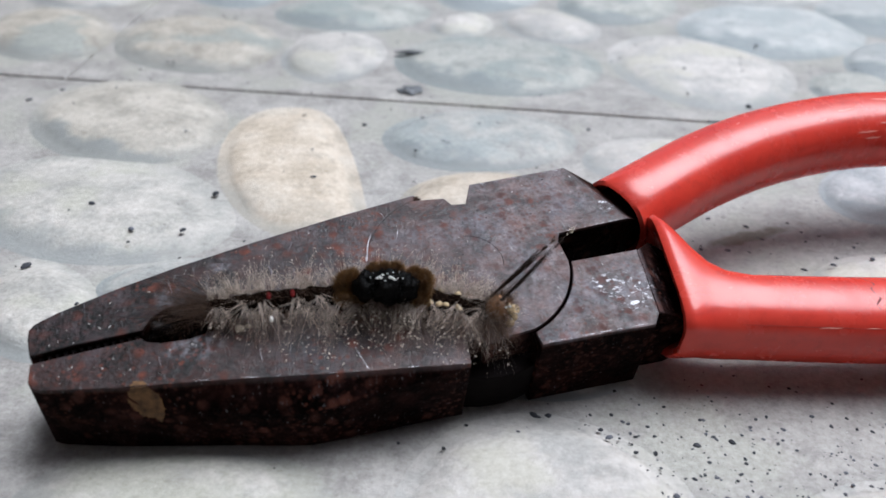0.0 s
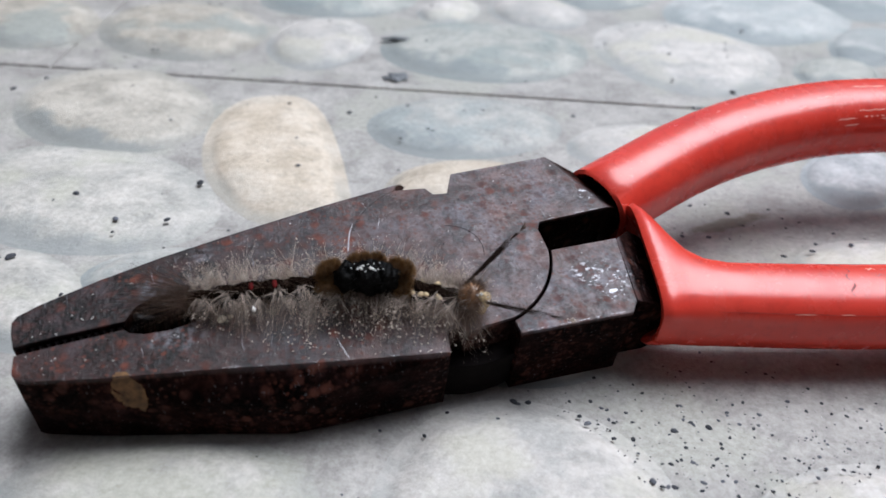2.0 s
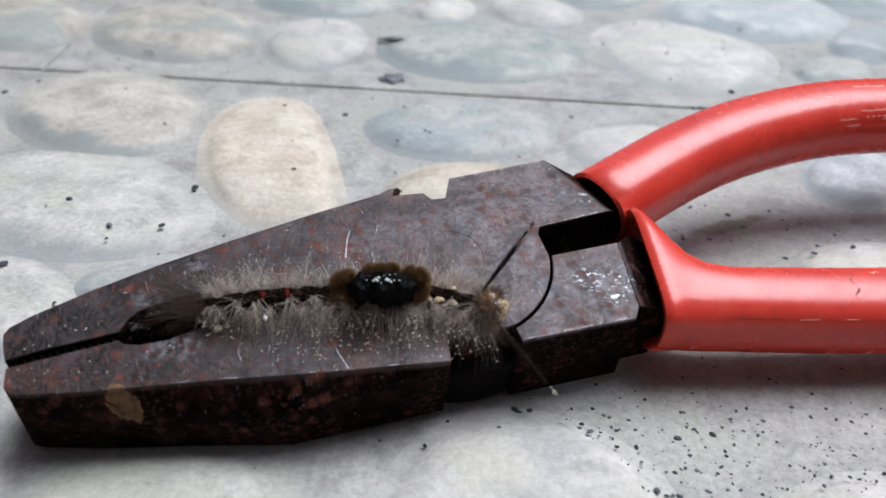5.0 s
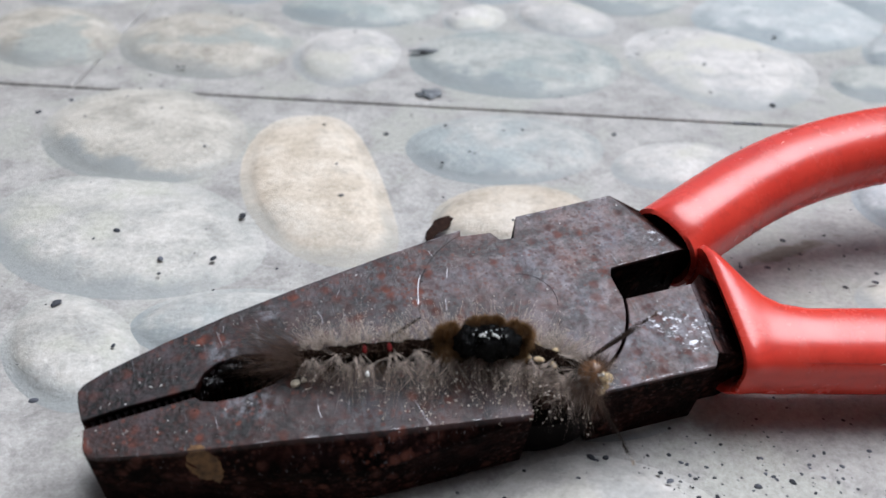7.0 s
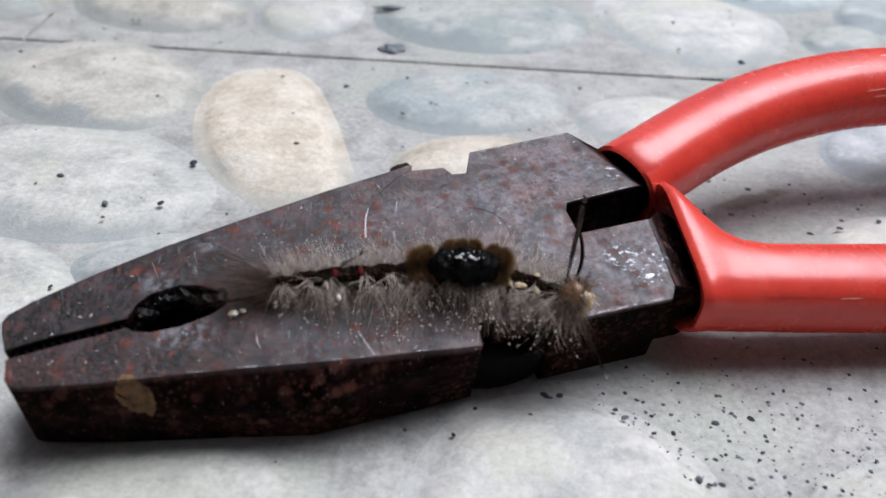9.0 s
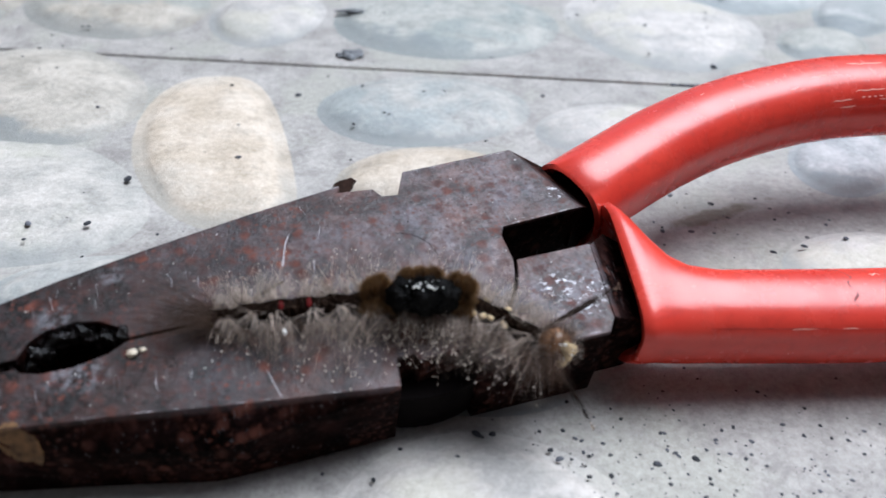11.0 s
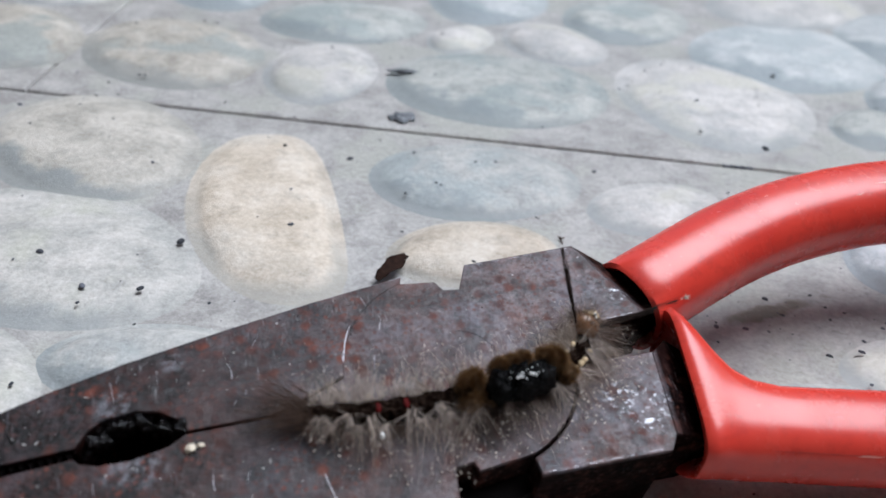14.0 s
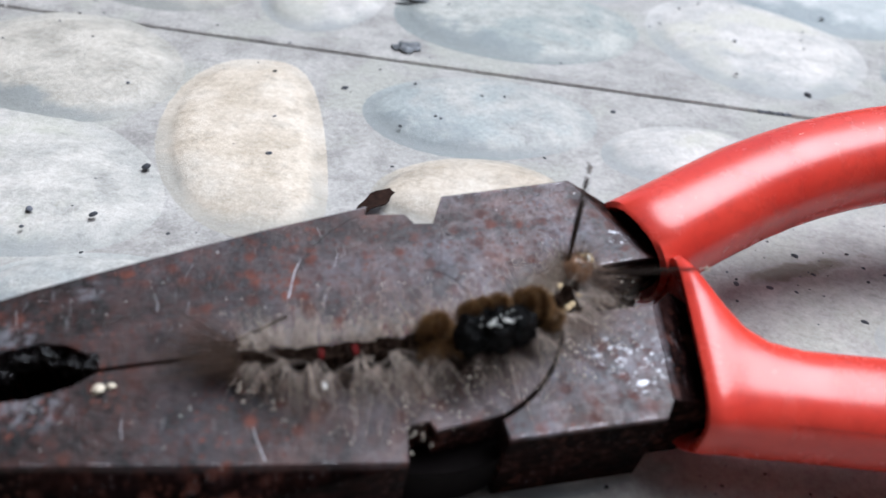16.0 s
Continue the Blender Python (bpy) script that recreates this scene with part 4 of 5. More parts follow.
def lumpy_ball(size, seed, amount=0.12, fine=1.4, u=18, v=12):
    bm = bmesh.new()
    bmesh.ops.create_uvsphere(bm, u_segments=u, v_segments=v, radius=1.0)
    for w in bm.verts:
        k = 1 + amount * noise.noise(w.co * fine + Vector((seed * 7.3, seed * 1.9, 0)))
        w.co = Vector((w.co.x * size[0] * k, w.co.y * size[1] * k, w.co.z * size[2] * k))
    return bm


SKIN = plain("caterpillar_skin", (0.005, 0.003, 0.0022), 0.85, scale=1500, spread=0.5)
SKIN.node_tree.nodes["Principled BSDF"].inputs["Specular IOR Level"].default_value = 0.0
GREY_HAIR = hair_colour("grey_hair", (0.27, 0.212, 0.175), 0.35, 3.2)
PALE_HAIR = hair_colour("pale_hair", (0.56, 0.46, 0.375), 0.5, 1.5)
DUSK_HAIR = hair_colour("dusky_hair", (0.11, 0.066, 0.045), 0.6, gloss=0.25)
DARK_HAIR = hair_colour("black_brown_hair", (0.03, 0.02, 0.016), 0.75, gloss=0.08)
BROWN_HAIR = hair_colour("brown_tuft_hair", (0.17, 0.082, 0.022), 0.8, 1.5)
BROWN = plain("brown_tuft", (0.08, 0.04, 0.012), 0.8, scale=2500, spread=0.5)
BLACK = plain("black_gloss", (0.002, 0.0018, 0.0018), 0.26, scale=900, lift=0.6, depth=0.0006)
BLACK.node_tree.nodes["Principled BSDF"].inputs["Specular IOR Level"].default_value = 0.07
RED_WART = plain("red_wart", (0.07, 0.007, 0.007), 0.95, scale=2500)
RED_WART.node_tree.nodes["Principled BSDF"].inputs["Specular IOR Level"].default_value = 0.08
CREAM = plain("cream_skin", (0.46, 0.34, 0.19), 0.6, scale=1600, spread=0.5)
NAP_HAIR = hair_colour("black_nap", (0.0015, 0.0012, 0.0012), 0.9, 2.0)
AMBER = plain("amber_head", (0.2, 0.105, 0.055), 0.25, scale=1800, spread=0.45)
TIP = plain("pale_hair_tip", (0.72, 0.62, 0.52), 0.35, scale=2500, spread=0.1)
WHITE = plain("white_bead", (0.8, 0.79, 0.76), 0.35, scale=2500, spread=0.05)

caterpillar = tagged(new("caterpillar"), "hairy grey tussock caterpillar with brown tufts, crawling on the pliers", "caterpillar")
STRIDE = 3.05
CHORDS = [(0, 0.0), (1, 8.1), (2, 22.3), (3, 29.5), (4, 37.0)]


def along(s):
    """The body's parameter at s millimetres from the tail."""
    return float(np.interp(s, [d for _, d in CHORDS], [u for u, _ in CHORDS]))


SEGMENTS = []
for k in range(12):
    s = 0.6 + k * STRIDE
    r = 2.0 * interp(s, [(0, 0.75), (6, 0.95), (20, 1.05), (30, 0.95), (37, 0.8)])
    seg = smooth(part("segment", lumpy_ball((2.9, r * 0.8, r * 0.92), k, 0.16, 2.6), SKIN, caterpillar), 80)
    SEGMENTS.append((seg, along(s), r))
    rnd = random.Random(100 + k)
    floor_z = -r + 0.1
    near, far, mane = Brush(200 + k), Brush(300 + k), Brush(400 + k)
    drops = Brush(500 + k)
    # one wart a side: its fine hairs fan out from a point, with dark skin between the fans
    wart, lean = rnd.uniform(-0.5, 0.5), rnd.uniform(-0.6, 0.3)
    reach = (4.4, 6.4)[k] if k < 2 else 9.4 if k < 9 else 9.0
    reach *= rnd.uniform(0.8, 1.12)
    for strand in range(15):
        fan, rise, size = rnd.gauss(lean, 0.62), rnd.uniform(-0.2, 0.5), rnd.uniform(0.5, 1.0)
        x0, y0, z0 = wart + rnd.gauss(0, 0.34), -r * 0.45 + rnd.gauss(0, 0.2), 0.74 * r + rnd.gauss(0, 0.2)
        for j in range(rnd.randrange(4, 8)):
            f = fan + rnd.gauss(0, 0.1)
            way = (math.sin(f), -math.cos(f), rise + rnd.gauss(0, 0.08))
            near.hair((x0 + rnd.gauss(0, 0.06), y0, z0), way, reach * size * rnd.uniform(0.75, 1.0), rnd.uniform(0.3, 0.6), rnd.uniform(0.007, 0.017), floor_z)
            # pale knobs at the tips also stand in for the hairs' glints
            if rnd.random() < (0.36 if k > 3 else 0.14):
                drops.bead(near.tips[-1] + Vector((0, 0, 0.08)), rnd.uniform(0.07, 0.15))
    for strand in range(6):
        fan, rise = rnd.gauss(-0.2, 0.6), rnd.uniform(-0.2, 0.3)
        for j in range(7):
            f = fan + rnd.gauss(0, 0.12)
            near.hair((wart + 1.5 + rnd.gauss(0, 0.25), -r * 0.8, 0.1 * r + rnd.gauss(0, 0.15)), (math.sin(f), -math.cos(f), rise), reach * rnd.uniform(0.4, 0.9), rnd.uniform(0.2, 0.5), rnd.uniform(0.009, 0.02), floor_z)
    for j in range(46):
        way = (rnd.gauss(0.0, 0.5), -1.0, rnd.gauss(-0.1, 0.3))
        mane.hair((rnd.uniform(-1.6, 1.6), -r * 0.7, rnd.uniform(-0.5, 0.3) * r), way, rnd.uniform(1.5, 5.0), rnd.uniform(0.05, 0.35), 0.02, floor_z)
    for j in range(60):
        way = (rnd.gauss(-0.5, 0.5), rnd.gauss(0, 0.7), 0.8)
        mane.hair((rnd.uniform(-1.6, 1.6), rnd.gauss(0, 0.35) * r, r * 0.8), way, rnd.uniform(0.5, 1.6), 0.1, 0.02, floor_z)
    for strand in range(23):
        fan, rise, size = rnd.gauss(-0.1, 0.6), rnd.gauss(0.4, 0.3), 1.5 + 5.0 * rnd.random() ** 1.3
        x0, y0, z0 = wart + rnd.uniform(-1.6, 1.6), r * rnd.uniform(0.25, 0.75), rnd.uniform(0.35, 0.95) * r
        for j in range(rnd.randrange(6, 14)):
            f = fan + rnd.gauss(0, 0.14)
            far.hair((x0 + rnd.gauss(0, 0.12), y0, z0), (math.sin(f), math.cos(f), rise + rnd.gauss(0, 0.1)), size * rnd.uniform(0.7, 1.0), rnd.uniform(0.05, 0.3), rnd.uniform(0.009, 0.018), floor_z)
            if rnd.random() < 0.17:
                drops.bead(far.tips[-1] + Vector((0, 0, 0.06)), rnd.uniform(0.05, 0.11))
    near.made("side_tuft", GREY_HAIR, seg, "fan of grey hairs")
    far.made("side_tuft", PALE_HAIR, seg, "fringe of pale hairs")
    drops.made("hair_tip", TIP, seg, "pale hair tips with their glints put in")
    if k == 0:
        for j in range(420):
            way = (-1.0, rnd.gauss(0.16, 0.34), rnd.gauss(0.2, 0.2))
            mane.hair((-0.6 + rnd.gauss(0, 0.5), rnd.gauss(0, 0.8), rnd.gauss(0.3, 0.5)), way, rnd.uniform(4.0, 12.5), rnd.uniform(0.02, 0.16), rnd.uniform(0.013, 0.024), floor_z)
        mane.made("tail_tuft", DUSK_HAIR, seg, "long dusky tail hairs")
    else:
        for j in range(120 if k >= 9 else 0):
            way = (rnd.gauss(0.55, 0.4), rnd.choice((-1, -1, 1)) * rnd.uniform(0.3, 1.0), rnd.gauss(0.0, 0.35))
            mane.hair((rnd.uniform(-1, 1), math.copysign(r * 0.7, way[1]), rnd.gauss(-0.1, 0.5)), way, rnd.uniform(2.5, 5.8), rnd.uniform(0.1, 0.4), 0.024, floor_z)
        mane.made("under_hair", DUSK_HAIR, seg, "dusky under-hair")


def on_segment(s):
    k = min(11, max(0, round((s - 0.6) / STRIDE)))
    return SEGMENTS[k][0], s - 0.6 - k * STRIDE


def dorsal(name, s, y, z, size, material, seed, label="", brush=None, count=0, reach=0.8):
    seg, dx = on_segment(s)
    ob = smooth(part(name, lumpy_ball(size, seed, 0.18, 1.6), material, seg, label), 80)
    ob.matrix_basis = pose(dx * MM, y * MM, z * MM)
    if brush:
        b = Brush(700 + seed)
        for j in range(count):
            th, up = b.rnd.uniform(0, 6.283), b.rnd.uniform(-0.25, 1.0)
            c = math.sqrt(1 - up * up)
            n = Vector((c * math.cos(th), c * math.sin(th), up))
            root = Vector((n.x * size[0] * 0.9, n.y * size[1] * 0.9, n.z * size[2] * 0.9))
            b.hair(root, n + Vector((0, 0, 0.6)), b.rnd.uniform(0.5, 1.0) * reach, 0.0, 0.032)
        b.made("bristles", brush, ob)
    return ob


for j, (at, y, z, size) in enumerate(((16.3, 0.1, 1.9, (0.8, 1.2, 1.5)), (17.3, 0.4, 2.1, (0.8, 1.2, 1.5)), (20.0, 0.9, 2.3, (0.85, 1.0, 1.7)), (21.5, 1.1, 2.4, (0.8, 0.9, 1.6)), (23.0, 1.1, 2.4, (0.85, 0.9, 1.65)), (24.9, 0.5, 2.3, (0.9, 1.3, 1.8)), (26.2, 0.2, 2.2, (0.85, 1.5, 1.8)))):
    dorsal("tussock", at, y, z, size, BROWN, 1 + j, "tuft of short brown hairs", BROWN_HAIR, 1700, 1.35)
for j, (at, z) in enumerate(((16.2, 1.2), (18.2, 1.5), (26.6, 1.4))):
    dorsal("flank_tuft", at, -1.7, z, (1.2, 0.8, 1.2), BROWN, 60 + j, "drooping tuft of brown hairs", BROWN_HAIR, 520, 1.0)
seg, dx = on_segment(22.0)
lumps = bmesh.new()
for j, (x, y, z, size) in enumerate(((-2.5, 0.1, -0.5, (1.9, 1.9, 2.2)), (0.0, -0.15, -0.1, (2.2, 2.1, 2.4)), (2.5, 0.1, -0.5, (1.9, 1.9, 2.2)))):
    lump = lumpy_ball(size, 6 + j, 0.3, 2.2, 28, 20)
    bmesh.ops.translate(lump, vec=(x, y, z), verts=lump.verts)
    piece = bpy.data.meshes.new("lump")
    lump.to_mesh(piece)
    lump.free()
    lumps.from_mesh(piece)
    bpy.data.meshes.remove(piece)
patch = smooth(part("back_patch", lumps, BLACK, seg, "wet black velvety patch"), 80)
patch.matrix_basis = pose((dx - 0.3) * MM, -1.25 * MM, 3.1 * MM)
nap, dew = Brush(961), Brush(960)
for j in range(420):
    th, up = nap.rnd.uniform(0, 6.283), nap.rnd.uniform(-0.1, 1.0)
    flat = math.sqrt(1 - up * up)
    n = Vector((flat * math.cos(th), flat * math.sin(th), up))
    nap.hair((n.x * 3.9, n.y * 1.85, n.z * 2.1 - 0.1), n + Vector((0, 0, 0.4)), nap.rnd.uniform(0.3, 0.7), 0.0, 0.06)
nap.made("bristles", NAP_HAIR, patch, "short black hairs")
# white beads in place of the highlights on the black patch
for x, y, r in ((-1.0, -0.75, 0.2), (-0.75, -0.6, 0.17), (-0.45, -0.4, 0.17), (-0.6, -0.8, 0.19), (0.35, -0.7, 0.24), (0.62, -0.8, 0.2), (0.85, -0.95, 0.16), (1.15, -0.75, 0.1), (0.1, -0.2, 0.1), (-1.7, -0.5, 0.09), (1.7, -0.6, 0.1), (-1.4, 0.1, 0.08), (0.7, 0.0, 0.09), (1.3, 0.2, 0.08), (-0.2, -1.1, 0.09)):
    dew.bead((x * 1.2, y, 2.4 * math.sqrt(max(0.1, 1 - (x / 3.4) ** 2 - (y / 2.1) ** 2)) + 0.25), r * 1.2)
dew.made("dew", WHITE, patch, "white beads in place of glints")
dorsal("wart", 7.1, -0.2, 1.72, (0.32, 0.65, 0.13), RED_WART, 7, "red wart")
dorsal("wart", 10.0, -0.2, 1.8, (0.32, 0.7, 0.13), RED_WART, 8, "red wart")
fleck = random.Random(77)
for j in range(13):
    s = fleck.uniform(27.9, 32.4)
    dorsal("neck_spot", s, fleck.choice((-1.3, -1.1, -0.8, 1.0)) + fleck.uniform(-0.15, 0.15), 1.62 - 0.1 * (s - 28) + fleck.uniform(-0.25, 0.1), (fleck.uniform(0.25, 0.5), 0.32, 0.26), CREAM, 9 + j, "cream fleck")
dorsal("egg", 7.3, -3.0, 0.4, (0.27, 0.4, 0.34), WHITE, 15, "small white egg")

head = smooth(part("head", lumpy_ball((2.0, 2.0, 1.8), 31, 0.1), AMBER, caterpillar, "shining amber head"), 80)
SEGMENTS.append((head, along(37.0), 2.7))
for j, (x, y, z) in enumerate(((1.75, -0.85, 0.1), (1.9, 0.3, -0.1), (1.5, -1.35, -0.5), (1.35, -0.5, 0.95))):
    face = smooth(part("face_patch", lumpy_ball((0.72, 0.8, 0.75), 40 + j, 0.2), CREAM, head, "pale yellow face"), 80)
    face.matrix_basis = pose(x * MM, y * MM, z * MM)
# highlights of the glossy face, set in as white beads
glints = Brush(957)
for x, y, z, r in ((1.2, -0.7, 1.62, 0.3), (0.75, -0.95, 1.6, 0.22), (2.3, -0.9, 0.65, 0.2), (2.2, -0.2, 0.6, 0.14), (1.7, -1.6, 0.3, 0.15)):
    glints.bead((x, y, z), r)
glints.made("eye_glint", WHITE, head, "white beads as highlights on the face")
ruff = Brush(950)
for j in range(230):
    a = ruff.rnd.uniform(0, 6.283)
    n = Vector((ruff.rnd.uniform(0.0, 0.8), math.cos(a), math.sin(a) * 0.7))
    ruff.hair(n.normalized() * 1.3, n, ruff.rnd.uniform(1.5, 4.6), ruff.rnd.uniform(0.1, 0.4), 0.024, -2.5)
for j in range(300):
    th, up = ruff.rnd.uniform(0, 6.283), ruff.rnd.uniform(-0.1, 1.0)
    flat = math.sqrt(1 - up * up)
    n = Vector((flat * math.cos(th), flat * math.sin(th), up))
    ruff.hair(n * 1.75, n + Vector((-0.3, 0, 0.2)), ruff.rnd.uniform(0.5, 1.7), 0.1, 0.028)
for j in range(170):
    n = Vector((ruff.rnd.gauss(0.35, 0.45), -1.0, ruff.rnd.gauss(-0.05, 0.3)))
    ruff.hair((ruff.rnd.uniform(-1.2, 0.8), -0.9, ruff.rnd.uniform(-0.6, 0.5)), n, ruff.rnd.uniform(2.5, 6.5), ruff.rnd.uniform(0.1, 0.4), 0.022, -2.5)
ruff.made("head_hair", DUSK_HAIR, head, "sparse dusky hairs")
fuzz = Brush(955)
for j in range(520):
    th, up = fuzz.rnd.uniform(0, 6.283), fuzz.rnd.uniform(-0.2, 1.0)
    flat = math.sqrt(1 - up * up)
    n = Vector((flat * math.cos(th), flat * math.sin(th), up))
    fuzz.hair(n * 1.75, n + Vector((-0.2, 0, 0.1)), fuzz.rnd.uniform(0.8, 2.6), fuzz.rnd.uniform(0.1, 0.4), fuzz.rnd.uniform(0.008, 0.017), -2.5)
fuzz.made("head_fuzz", GREY_HAIR, head, "pale fuzz")


def pencil(seed, length, count, tip):
    """A long bundle of dark hairs along +x, knobbed at its end."""
    b = Brush(seed)
    for j in range(count):
        spread = b.rnd.gauss(0, 0.024), b.rnd.gauss(0, 0.024)
        b.hair((b.rnd.uniform(-0.2, 0.4), b.rnd.gauss(0, 0.07), b.rnd.gauss(0, 0.07)), (1, *spread), length * b.rnd.uniform(0.6, 1.0), 0.0, 0.032)
        for f in (0.3, 0.6, 0.85):
            if b.rnd.random() < 0.5:
                b.hair((length * f * 0.9, 0, 0), (1, b.rnd.gauss(0, 0.09), b.rnd.gauss(0, 0.09)), length * 0.14, 0.0, 0.03)
    ob = b.made("hair_pencil", DARK_HAIR, caterpillar, "long black hair pencil")
    knob = Brush(seed + 5)
    for j in range(26):
        knob.hair((length * 0.97 + knob.rnd.gauss(0, 0.2), 0, 0), (knob.rnd.uniform(0.2, 1.0), knob.rnd.gauss(0, 0.4), knob.rnd.gauss(0, 0.4)), knob.rnd.uniform(0.3, 0.75), 0.0, 0.07)
    knob.made("pencil_tip", tip, ob, "brushy tip")
    return ob


far_pencil, near_pencil = pencil(811, 11.5, 80, DUSK_HAIR), pencil(812, 14.6, 44, PALE_HAIR)
# seconds, heading and lift in degrees, in the pliers' space
FAR_SWING = [(0, 11, 38), (0.5, 20, 40), (1, 35, 43), (1.5, 24, 42), (2, 14, 38), (2.5, 14, 42), (3, 30, 46), (3.5, 32, 46), (5, 24, 42), (5.5, 22, 40), (6, 3, 32), (6.5, 29, 42), (7, 12, 14), (7.5, 20, 5), (8, 60, 32), (8.5, 68, 36),
             (10, 32, 10), (10.5, 25, 2), (11, 14, 0), (11.5, 63, 12), (12, 60, 4), (12.5, 80, 40), (13, 100, 30), (13.5, 96, 36), (14, 92, 40), (14.5, 86, 45), (15, 72, 20), (15.5, 77, 20), (16, 64, 40)]
NEAR_SWING = [(0, 14, 40), (0.5, 22, 42), (1.0, 36, 44), (1.5, 22, 40), (2, -30, -1), (2.5, -33, 4), (3, -27, 10), (3.5, -34, 2), (5.5, -75, -28), (6, -72, -30), (7, -60, -45), (7.5, -50, -60), (8, -55, -58), (10, -40, -52), (10.5, -32, -52), (11, -50, -52), (11.5, -60, -45),
              (12, -42, 12), (12.5, -2, 7), (13, 6, 9), (13.5, 10, 1), (14, 6, 3), (14.5, 9, 7), (15, 6, 0), (15.5, 9, 4), (16, -6, -1)]


def swing(rows, t):
    ts = [r[0] for r in rows]
    return float(np.interp(t, ts, [r[1] for r in rows])), float(np.interp(t, ts, [r[2] for r in rows]))


# ---- loose dirt on the floor ----
DIRT = hair_colour("dark_grit", (0.075, 0.077, 0.09), 0.8, 1.6, gloss=0.25)
LEAF = plain("dead_leaf", (0.02, 0.01, 0.007), 0.9, scale=900, spread=0.5)
LEAF.node_tree.nodes["Principled BSDF"].inputs["Specular IOR Level"].default_value = 0.1
CRUMB = plain("pale_crumb", (0.6, 0.52, 0.4), 0.6, scale=1500)


def lie(x, y):
    """The height of the floor's skin at a place, in millimetres, roughly."""
    best = -1.0
    for px, py, _, a, b, turn in PEBBLES:
        c, s = math.cos(radians(turn)), math.sin(radians(turn))
        u, v = ((x - px) * c + (y - py) * s) / a, (-(x - px) * s + (y - py) * c) / b
        r = math.hypot(u, v)
        if r < 1.1:
            best = max(best, -1.0 + 1.9 * interp(r, [(0, 1.0), (0.52, 0.955), (0.7, 0.87), (0.82, 0.74), (0.9, 0.58), (0.955, 0.4), (1.0, 0.1), (1.1, 0.0)]))
    return best


grit = random.Random(21)
g_verts, g_faces = [], []


def grain_of(x, y, r):
    z = lie(x, y)
    k, n = len(g_verts), 7
    turn, long_ = grit.uniform(0, 3.14), grit.uniform(1.0, 1.7)
    for ring, up in ((1.0, -0.1), (0.75, 0.35), (0.3, 0.5)):
        for i in range(n):
            th = 2 * math.pi * i / n
            q = r * ring * grit.uniform(0.75, 1.2)
            u, v = q * long_ * math.cos(th), q * math.sin(th)
            g_verts.append((x + u * math.cos(turn) - v * math.sin(turn), y + u * math.sin(turn) + v * math.cos(turn), z + r * up))
    for j in range(2):
        for i in range(n):
            i2 = (i + 1) % n
            g_faces.append((k + j * n + i, k + j * n + i2, k + j * n + n + i2, k + j * n + n + i))
    g_faces.append(tuple(k + 2 * n + i for i in range(n)))


GRIT = [(11.5, 82.1), (23.8, 82.6), (30, 81), (27, 80), (16, 87), (14, 87), (58, 93), (38, 88), (49, 87), (41, 84), (36, 83), (37, 80), (42, 81), (40, 77), (42, 72), (38, 74), (6, 68), (31, 73), (34, 73), (14, 73),
        (54, 90), (59, 90), (25, 88), (-65, 94)]
GRIT_FAR = [(-66, 135), (-45, 143), (-20, 180.5), (-95, 191), (-100, 184), (33, 185), (-56, 127), (-47, 128), (-69, 114), (64, 226), (76.5, 204.5), (91, 250), (-27, 150)]
for x, y in GRIT:
    grain_of(x, y, grit.uniform(0.28, 0.5))
for x, y in GRIT_FAR:
    grain_of(x, y, grit.uniform(0.5, 0.75))
for j in range(260):
    x, y = grit.uniform(-95, 120), grit.uniform(45, 260)
    if grit.random() < 0.35 + 0.65 * (noise.noise((x * 0.03, y * 0.03, 5)) > 0.0):
        grain_of(x, y, grit.choice((0.12, 0.16, 0.2, 0.28, 0.34)))
for j in range(560):
    x, y = grit.gauss(50, 22), grit.gauss(79, 9)
    grain_of(x, y, grit.choice((0.07, 0.09, 0.11, 0.14, 0.19, 0.27)))
for j in range(46):
    grain_of(grit.gauss(62, 12), grit.gauss(141, 8), grit.choice((0.14, 0.18, 0.24, 0.32, 0.42)))
for u in range(9):
    grain_of(64 + u * 0.75, 193.9, 0.55)
gritty = raw_part("floor_grit", g_verts, g_faces, DIRT, None)
tagged(gritty, "scattered dark grit and soil crumbs on the tiles", "grit", kind="stuff")

# two flattened clods of blue-grey soil, one by the tile joint, one on a pebble beyond it
CLOD = plain("grey_soil", (0.15, 0.157, 0.168), 0.9, scale=500, spread=0.6, lift=0.6, depth=0.0006)
for x, y, size, turn in ((-10.8, 202.6, (2.6, 2.3, 0.9), 10), (-12.4, 228.4, (3.6, 0.9, 0.45), 4)):
    clod = tagged(smooth(part("soil_clod", lumpy_ball(size, int(y), 0.7, 2.4, 20, 12), CLOD), 60), "flattened clod of blue-grey soil on the tiles", "soil", group="clods of soil on the tiles")
    clod.matrix_basis = pose(x * MM, y * MM, (lie(x, y) + 0.3 * size[2]) * MM, 0, 0, turn)

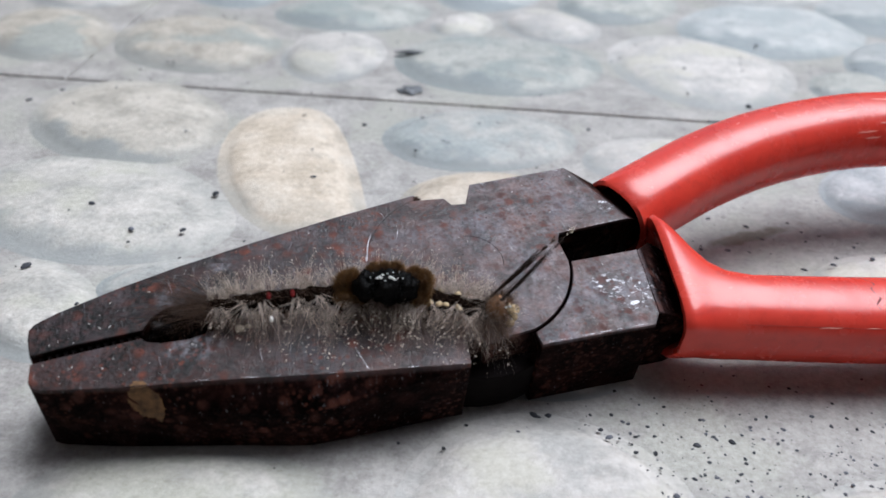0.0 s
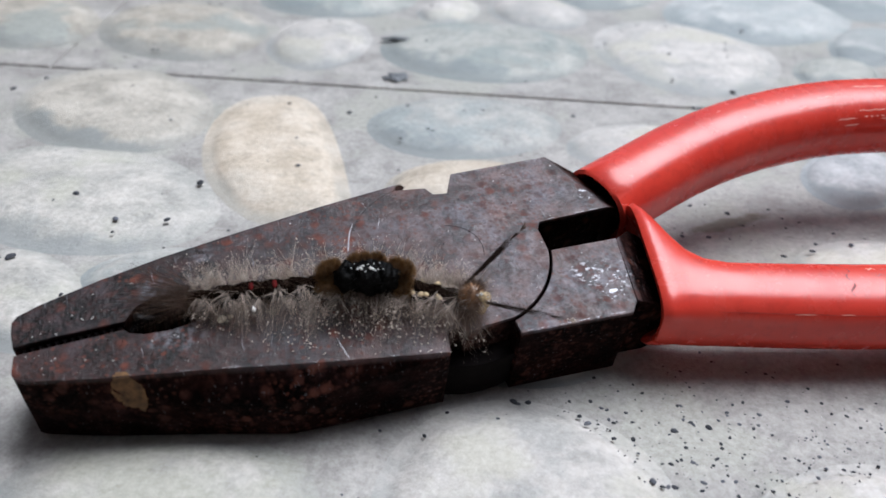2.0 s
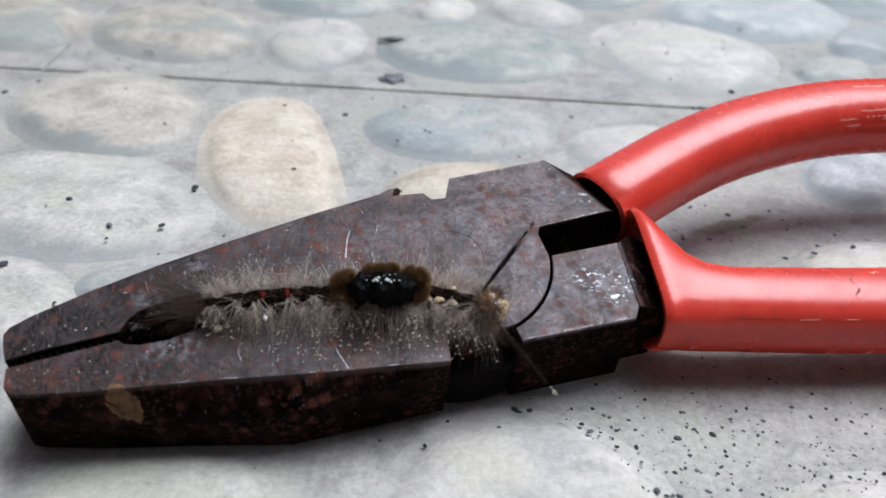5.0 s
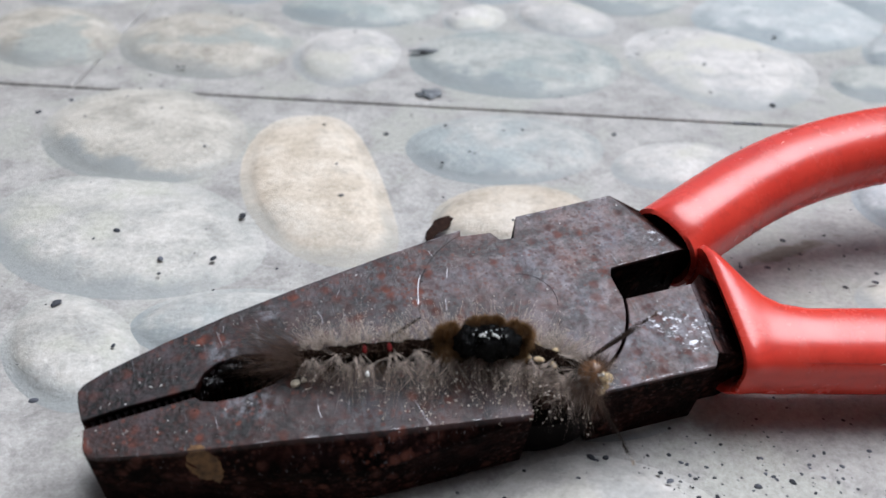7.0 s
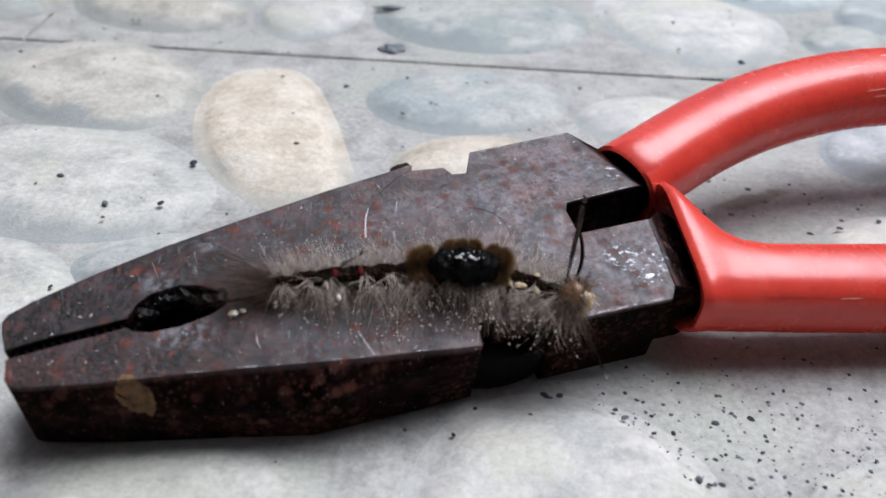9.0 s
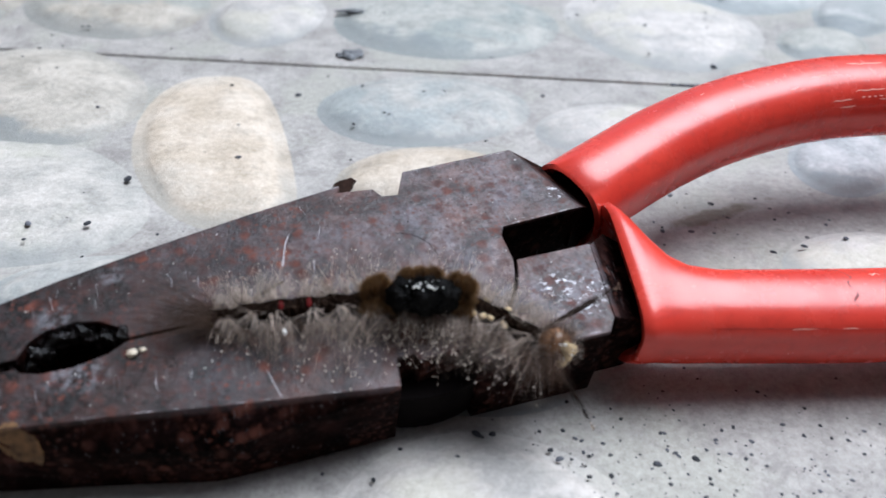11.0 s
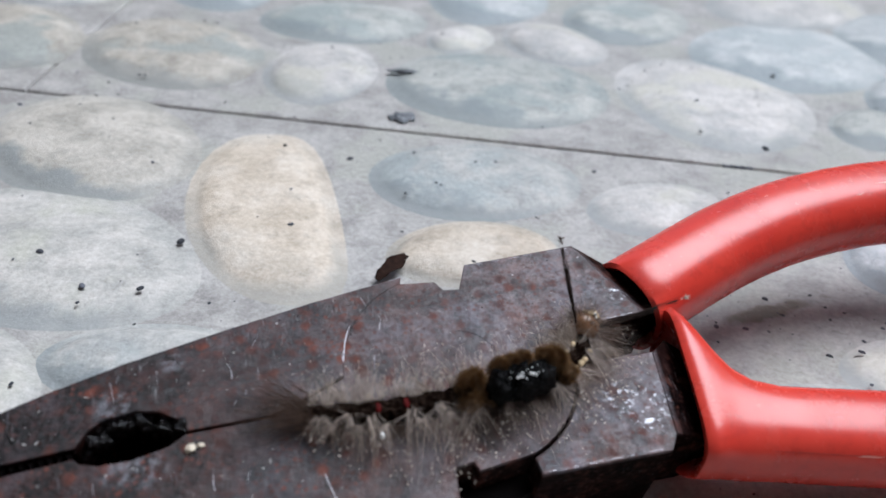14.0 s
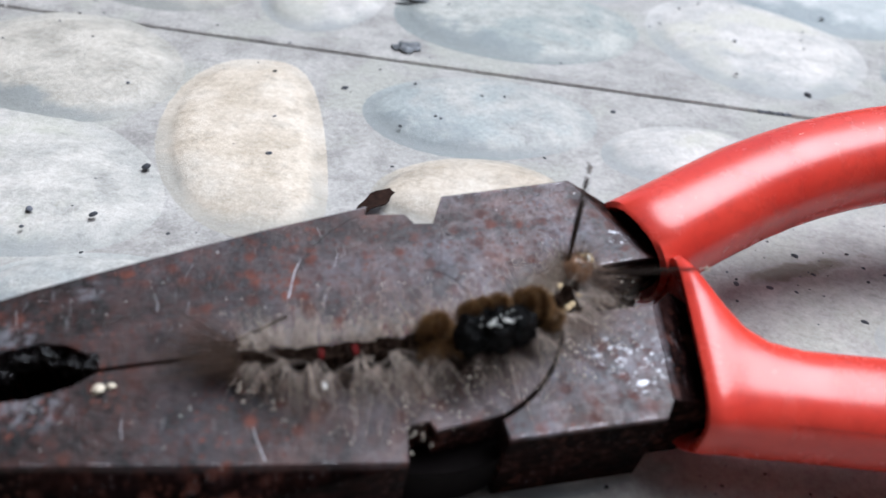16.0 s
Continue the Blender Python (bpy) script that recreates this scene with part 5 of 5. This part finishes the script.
# a shred of dead leaf by the far jaw
bm = bmesh.new()
rings = []
for i in range(8):
    f = i / 7
    w = 1.7 * math.sin(math.pi * (0.1 + 0.75 * f)) * (1 + 0.22 * math.sin(11 * f + 1))
    cx, cz = -5.5 + 11 * f, 0.9 * math.sin(2.6 * f) + 0.3 * math.sin(8 * f)
    rings.append([(cx, -w, cz + 0.5 * w * 0.4), (cx, 0, cz), (cx + 0.3, w, cz + 0.5 * w * 0.5), (cx + 0.3, w, cz + 0.5 * w * 0.5 - 0.25), (cx, 0, cz - 0.25), (cx, -w, cz + 0.2 * w - 0.25)])
loft(bm, rings)
leaf = tagged(smooth(part("leaf_fragment", bm, LEAF), 60), "curled dark brown shred of dead leaf on a pebble", "leaf")
leaf.matrix_basis = pose(-0.0076, 0.1398, 0.0005, 0, -4, 55) @ Matrix.Diagonal((0.72, 0.9, 0.8, 1))

LINT = plain("pale_lint", (0.32, 0.3, 0.285), 0.7, scale=2500, spread=0.4)
lint = raw_part("dust_specks", l_verts, l_faces, LINT, pliers, "pale dust caught on the steel")
lint["kind"] = "stuff"

# pale crumbs stuck on the pliers
for x, y, z, r in ((25.2, -1.9, 0.25, 0.5), (26.3, -1.7, 0.15, 0.3)):
    crumb = tagged(smooth(part("crumb", lumpy_ball((r * 1.3, r, r * 0.7), int(x), 0.5, 2.0, 10, 7), CRUMB), 60), "small cream-coloured crumb stuck on the pliers", "crumb", group="crumbs on the pliers")
    crumb.matrix_basis = LAY @ pose(x * MM, y * MM, z * MM)


def motions():
    """The caterpillar crawls along the jaws; its segments follow one another on its way."""
    rest = {}
    rows = []
    for t in STEPS:
        p, turn = spine(t, 2.0)
        rest[t] = LAY @ pose(p.x * MM, p.y * MM, 0, 0, 0, turn)
        rows.append((t, rest[t]))
    walk(caterpillar, rows)
    for ob, u, high in SEGMENTS:
        rows = []
        for t in STEPS:
            p, turn = spine(t, u)
            rows.append((t, rest[t].inverted() @ LAY @ pose(p.x * MM, p.y * MM, high * MM, 0, 0, turn)))
        walk(ob, rows)
    for ob, swings, s, side in ((far_pencil, FAR_SWING, 35.4, 1), (near_pencil, NEAR_SWING, 36.0, -1)):
        rows = []
        for t in STEPS:
            p, turn = spine(t, along(s))
            heading, lift = swing(swings, t)
            root = pose(p.x * MM, p.y * MM, 3.4 * MM, 0, 0, turn) @ Vector((0, side * 0.9 * MM, 0))
            rows.append((t, rest[t].inverted() @ LAY @ pose(*root, 0, -lift, heading)))
        walk(ob, rows)


motions()
